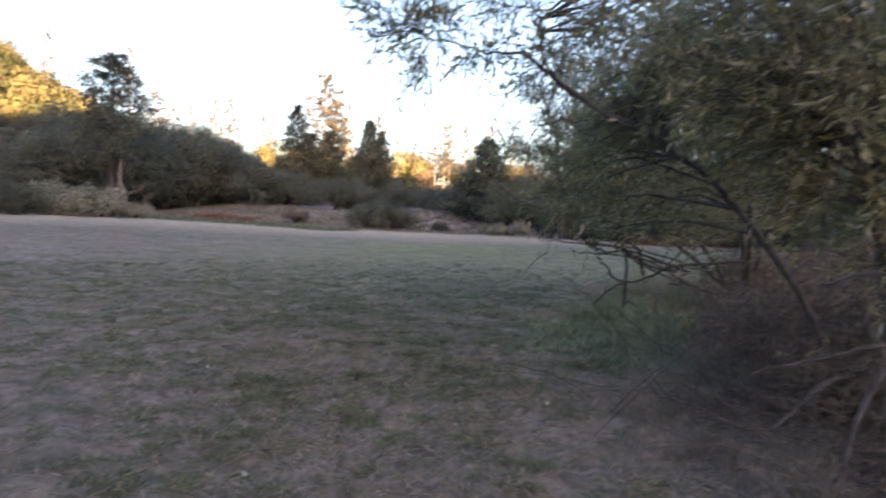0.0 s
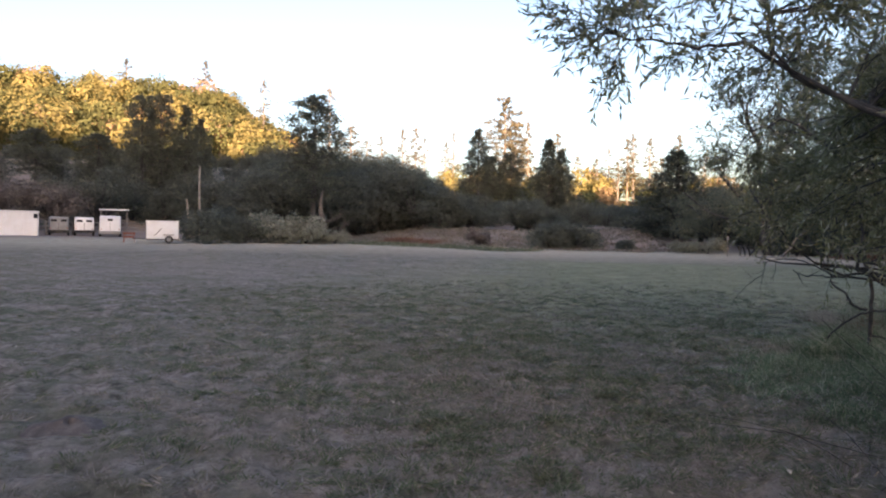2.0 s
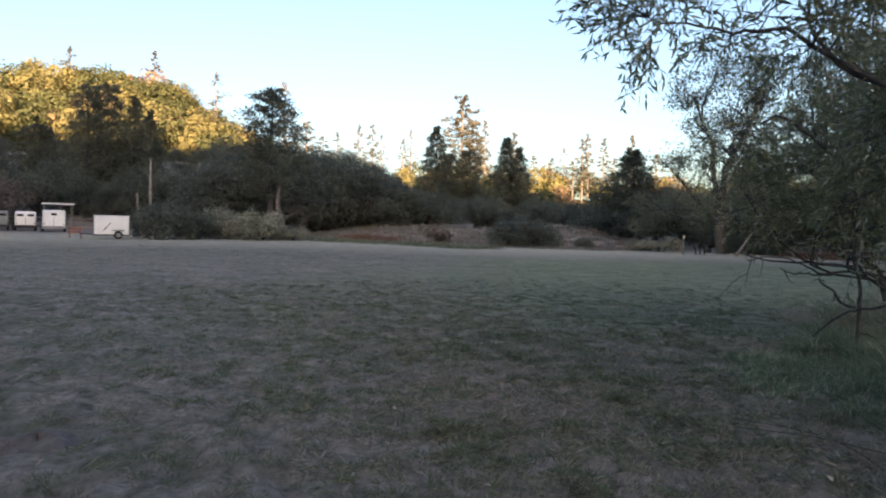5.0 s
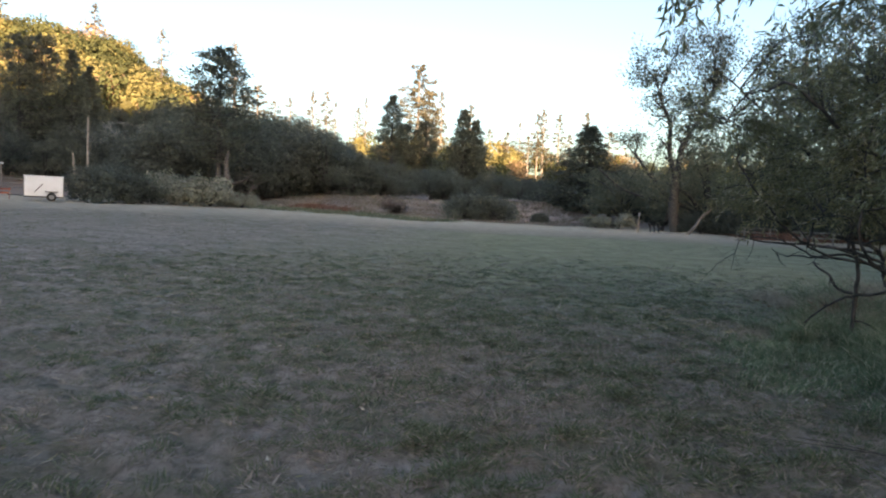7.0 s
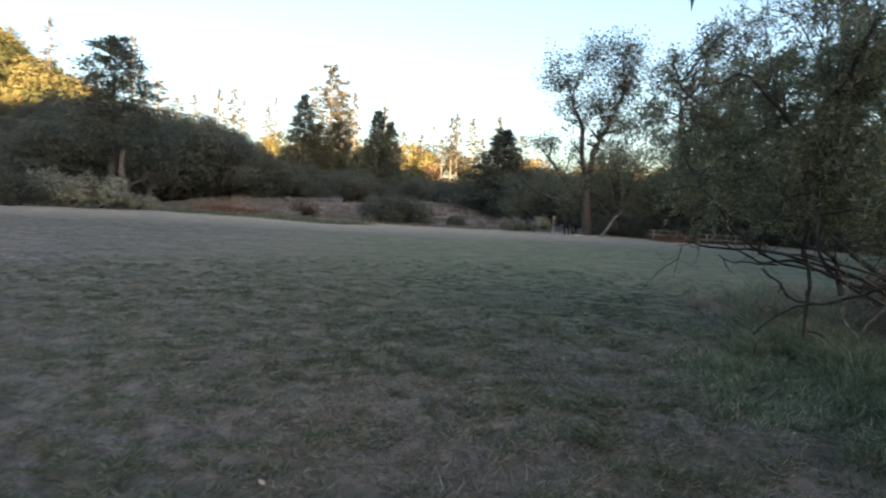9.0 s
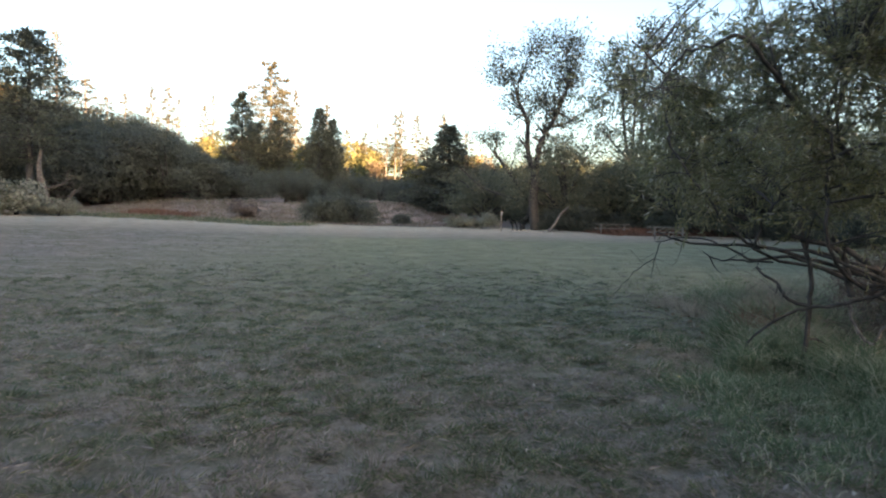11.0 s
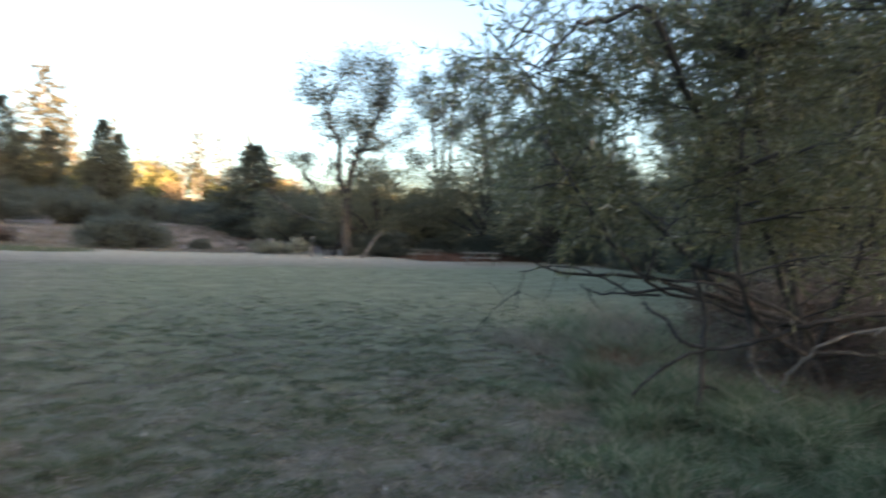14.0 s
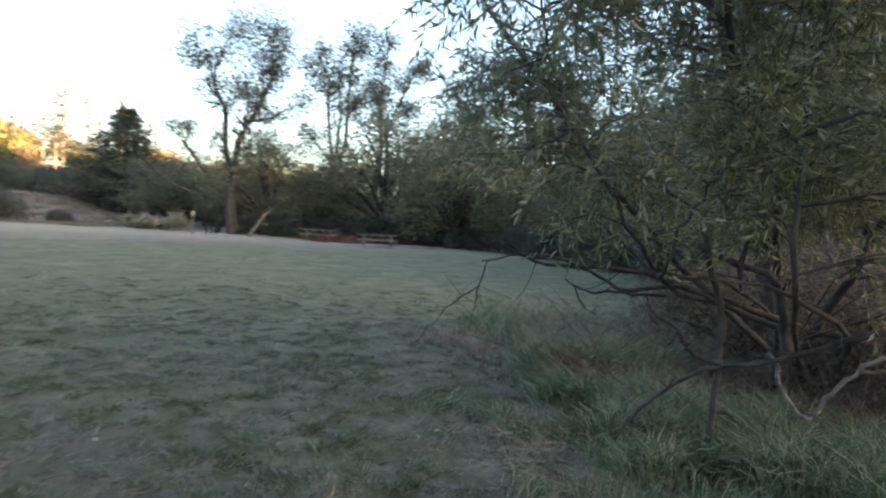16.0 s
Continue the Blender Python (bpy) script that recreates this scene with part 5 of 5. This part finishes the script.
# single pale fallen leaves and a mound of bare soil in the meadow
leaf_geo = Geo()
leaf_geo.leaves([(0, 0, 0.0)], [(1, 0, 0.12)], 0.06, 0.028, 0.25)
leaf_geo.leaves([(0.004, 0, 0.003)], [(1, 0.3, 0.3)], 0.05, 0.022, 0.25)
leaf_mesh = leaf_geo.mesh("fallen_leaf", pale_leaf)
for k, q in enumerate(meadow_points(70)):
    ob = new("fallen_leaf", leaf_mesh)
    ob.matrix_basis = Matrix.LocRotScale((q[0], q[1], float(gz(q[0], q[1])) + 0.012), Euler((rng.uniform(-0.3, 0.3), rng.uniform(-0.3, 0.3), rng.uniform(0, 6))), (1, 1, 1))
    tagged(ob, "small pale curled leaf lying on the meadow", "leaf", "fallen leaves on the meadow")
mound = Geo()
aa, rr = np.meshgrid(np.linspace(0, 2 * np.pi, 25)[:-1], np.linspace(0.01, 1, 9))
mx, my = rr * np.cos(aa) * 0.40, rr * np.sin(aa) * 0.30
mz = 0.075 * (1 - rr ** 2) * (1 + 0.35 * np.sin(3 * aa + 4 * rr)) - 0.02
kk, ii = np.arange(8)[:, None] * 24, np.arange(24)[None]
mound.add(np.stack([mx, my, mz], -1).reshape(-1, 3), np.stack([kk + ii, kk + 24 + ii, kk + 24 + (ii + 1) % 24, kk + (ii + 1) % 24], -1).reshape(-1, 4))
ob = new("molehill", mound.mesh("molehill", soil_mat, True))
ob.matrix_basis = at_ground(-4.5, 4.6)
tagged(ob, "low mound of dark bare soil in the meadow", "molehill")
tussocks("dead_bracken", 240, (13.5, 24.0), (46.0, 54.5), 40, 0.6, 0.03, rust_leaf, "red-brown dead bracken under the creek thicket", 1.2, 0.3)
tussocks("bank_dry_grass", 900, (-30.0, 2.0), (58.0, 78.0), 30, 0.30, 0.04, dry_blade, "tall pale dry grass over the bank behind the meadow", 1.0, 0.4)
tussocks("bank_weeds", 420, (-30.0, 4.0), (60.0, 77.0), 24, 0.32, 0.05, brown_leaf, "brown dry weeds scattered over the bank", 1.0, 0.4)
tussocks("bank_green_grass", 200, (-26.0, -8.0), (50.0, 56.0), 26, 0.35, 0.04, green_blade, "strip of greener grass at the foot of the bank", 1.0, 0.5)
tussocks("bank_red_weeds", 60, (-24.0, -18.5), (58.5, 61.5), 40, 0.6, 0.05, rust_leaf, "patch of rust-red dead weeds on the bank", 1.0, 0.4)
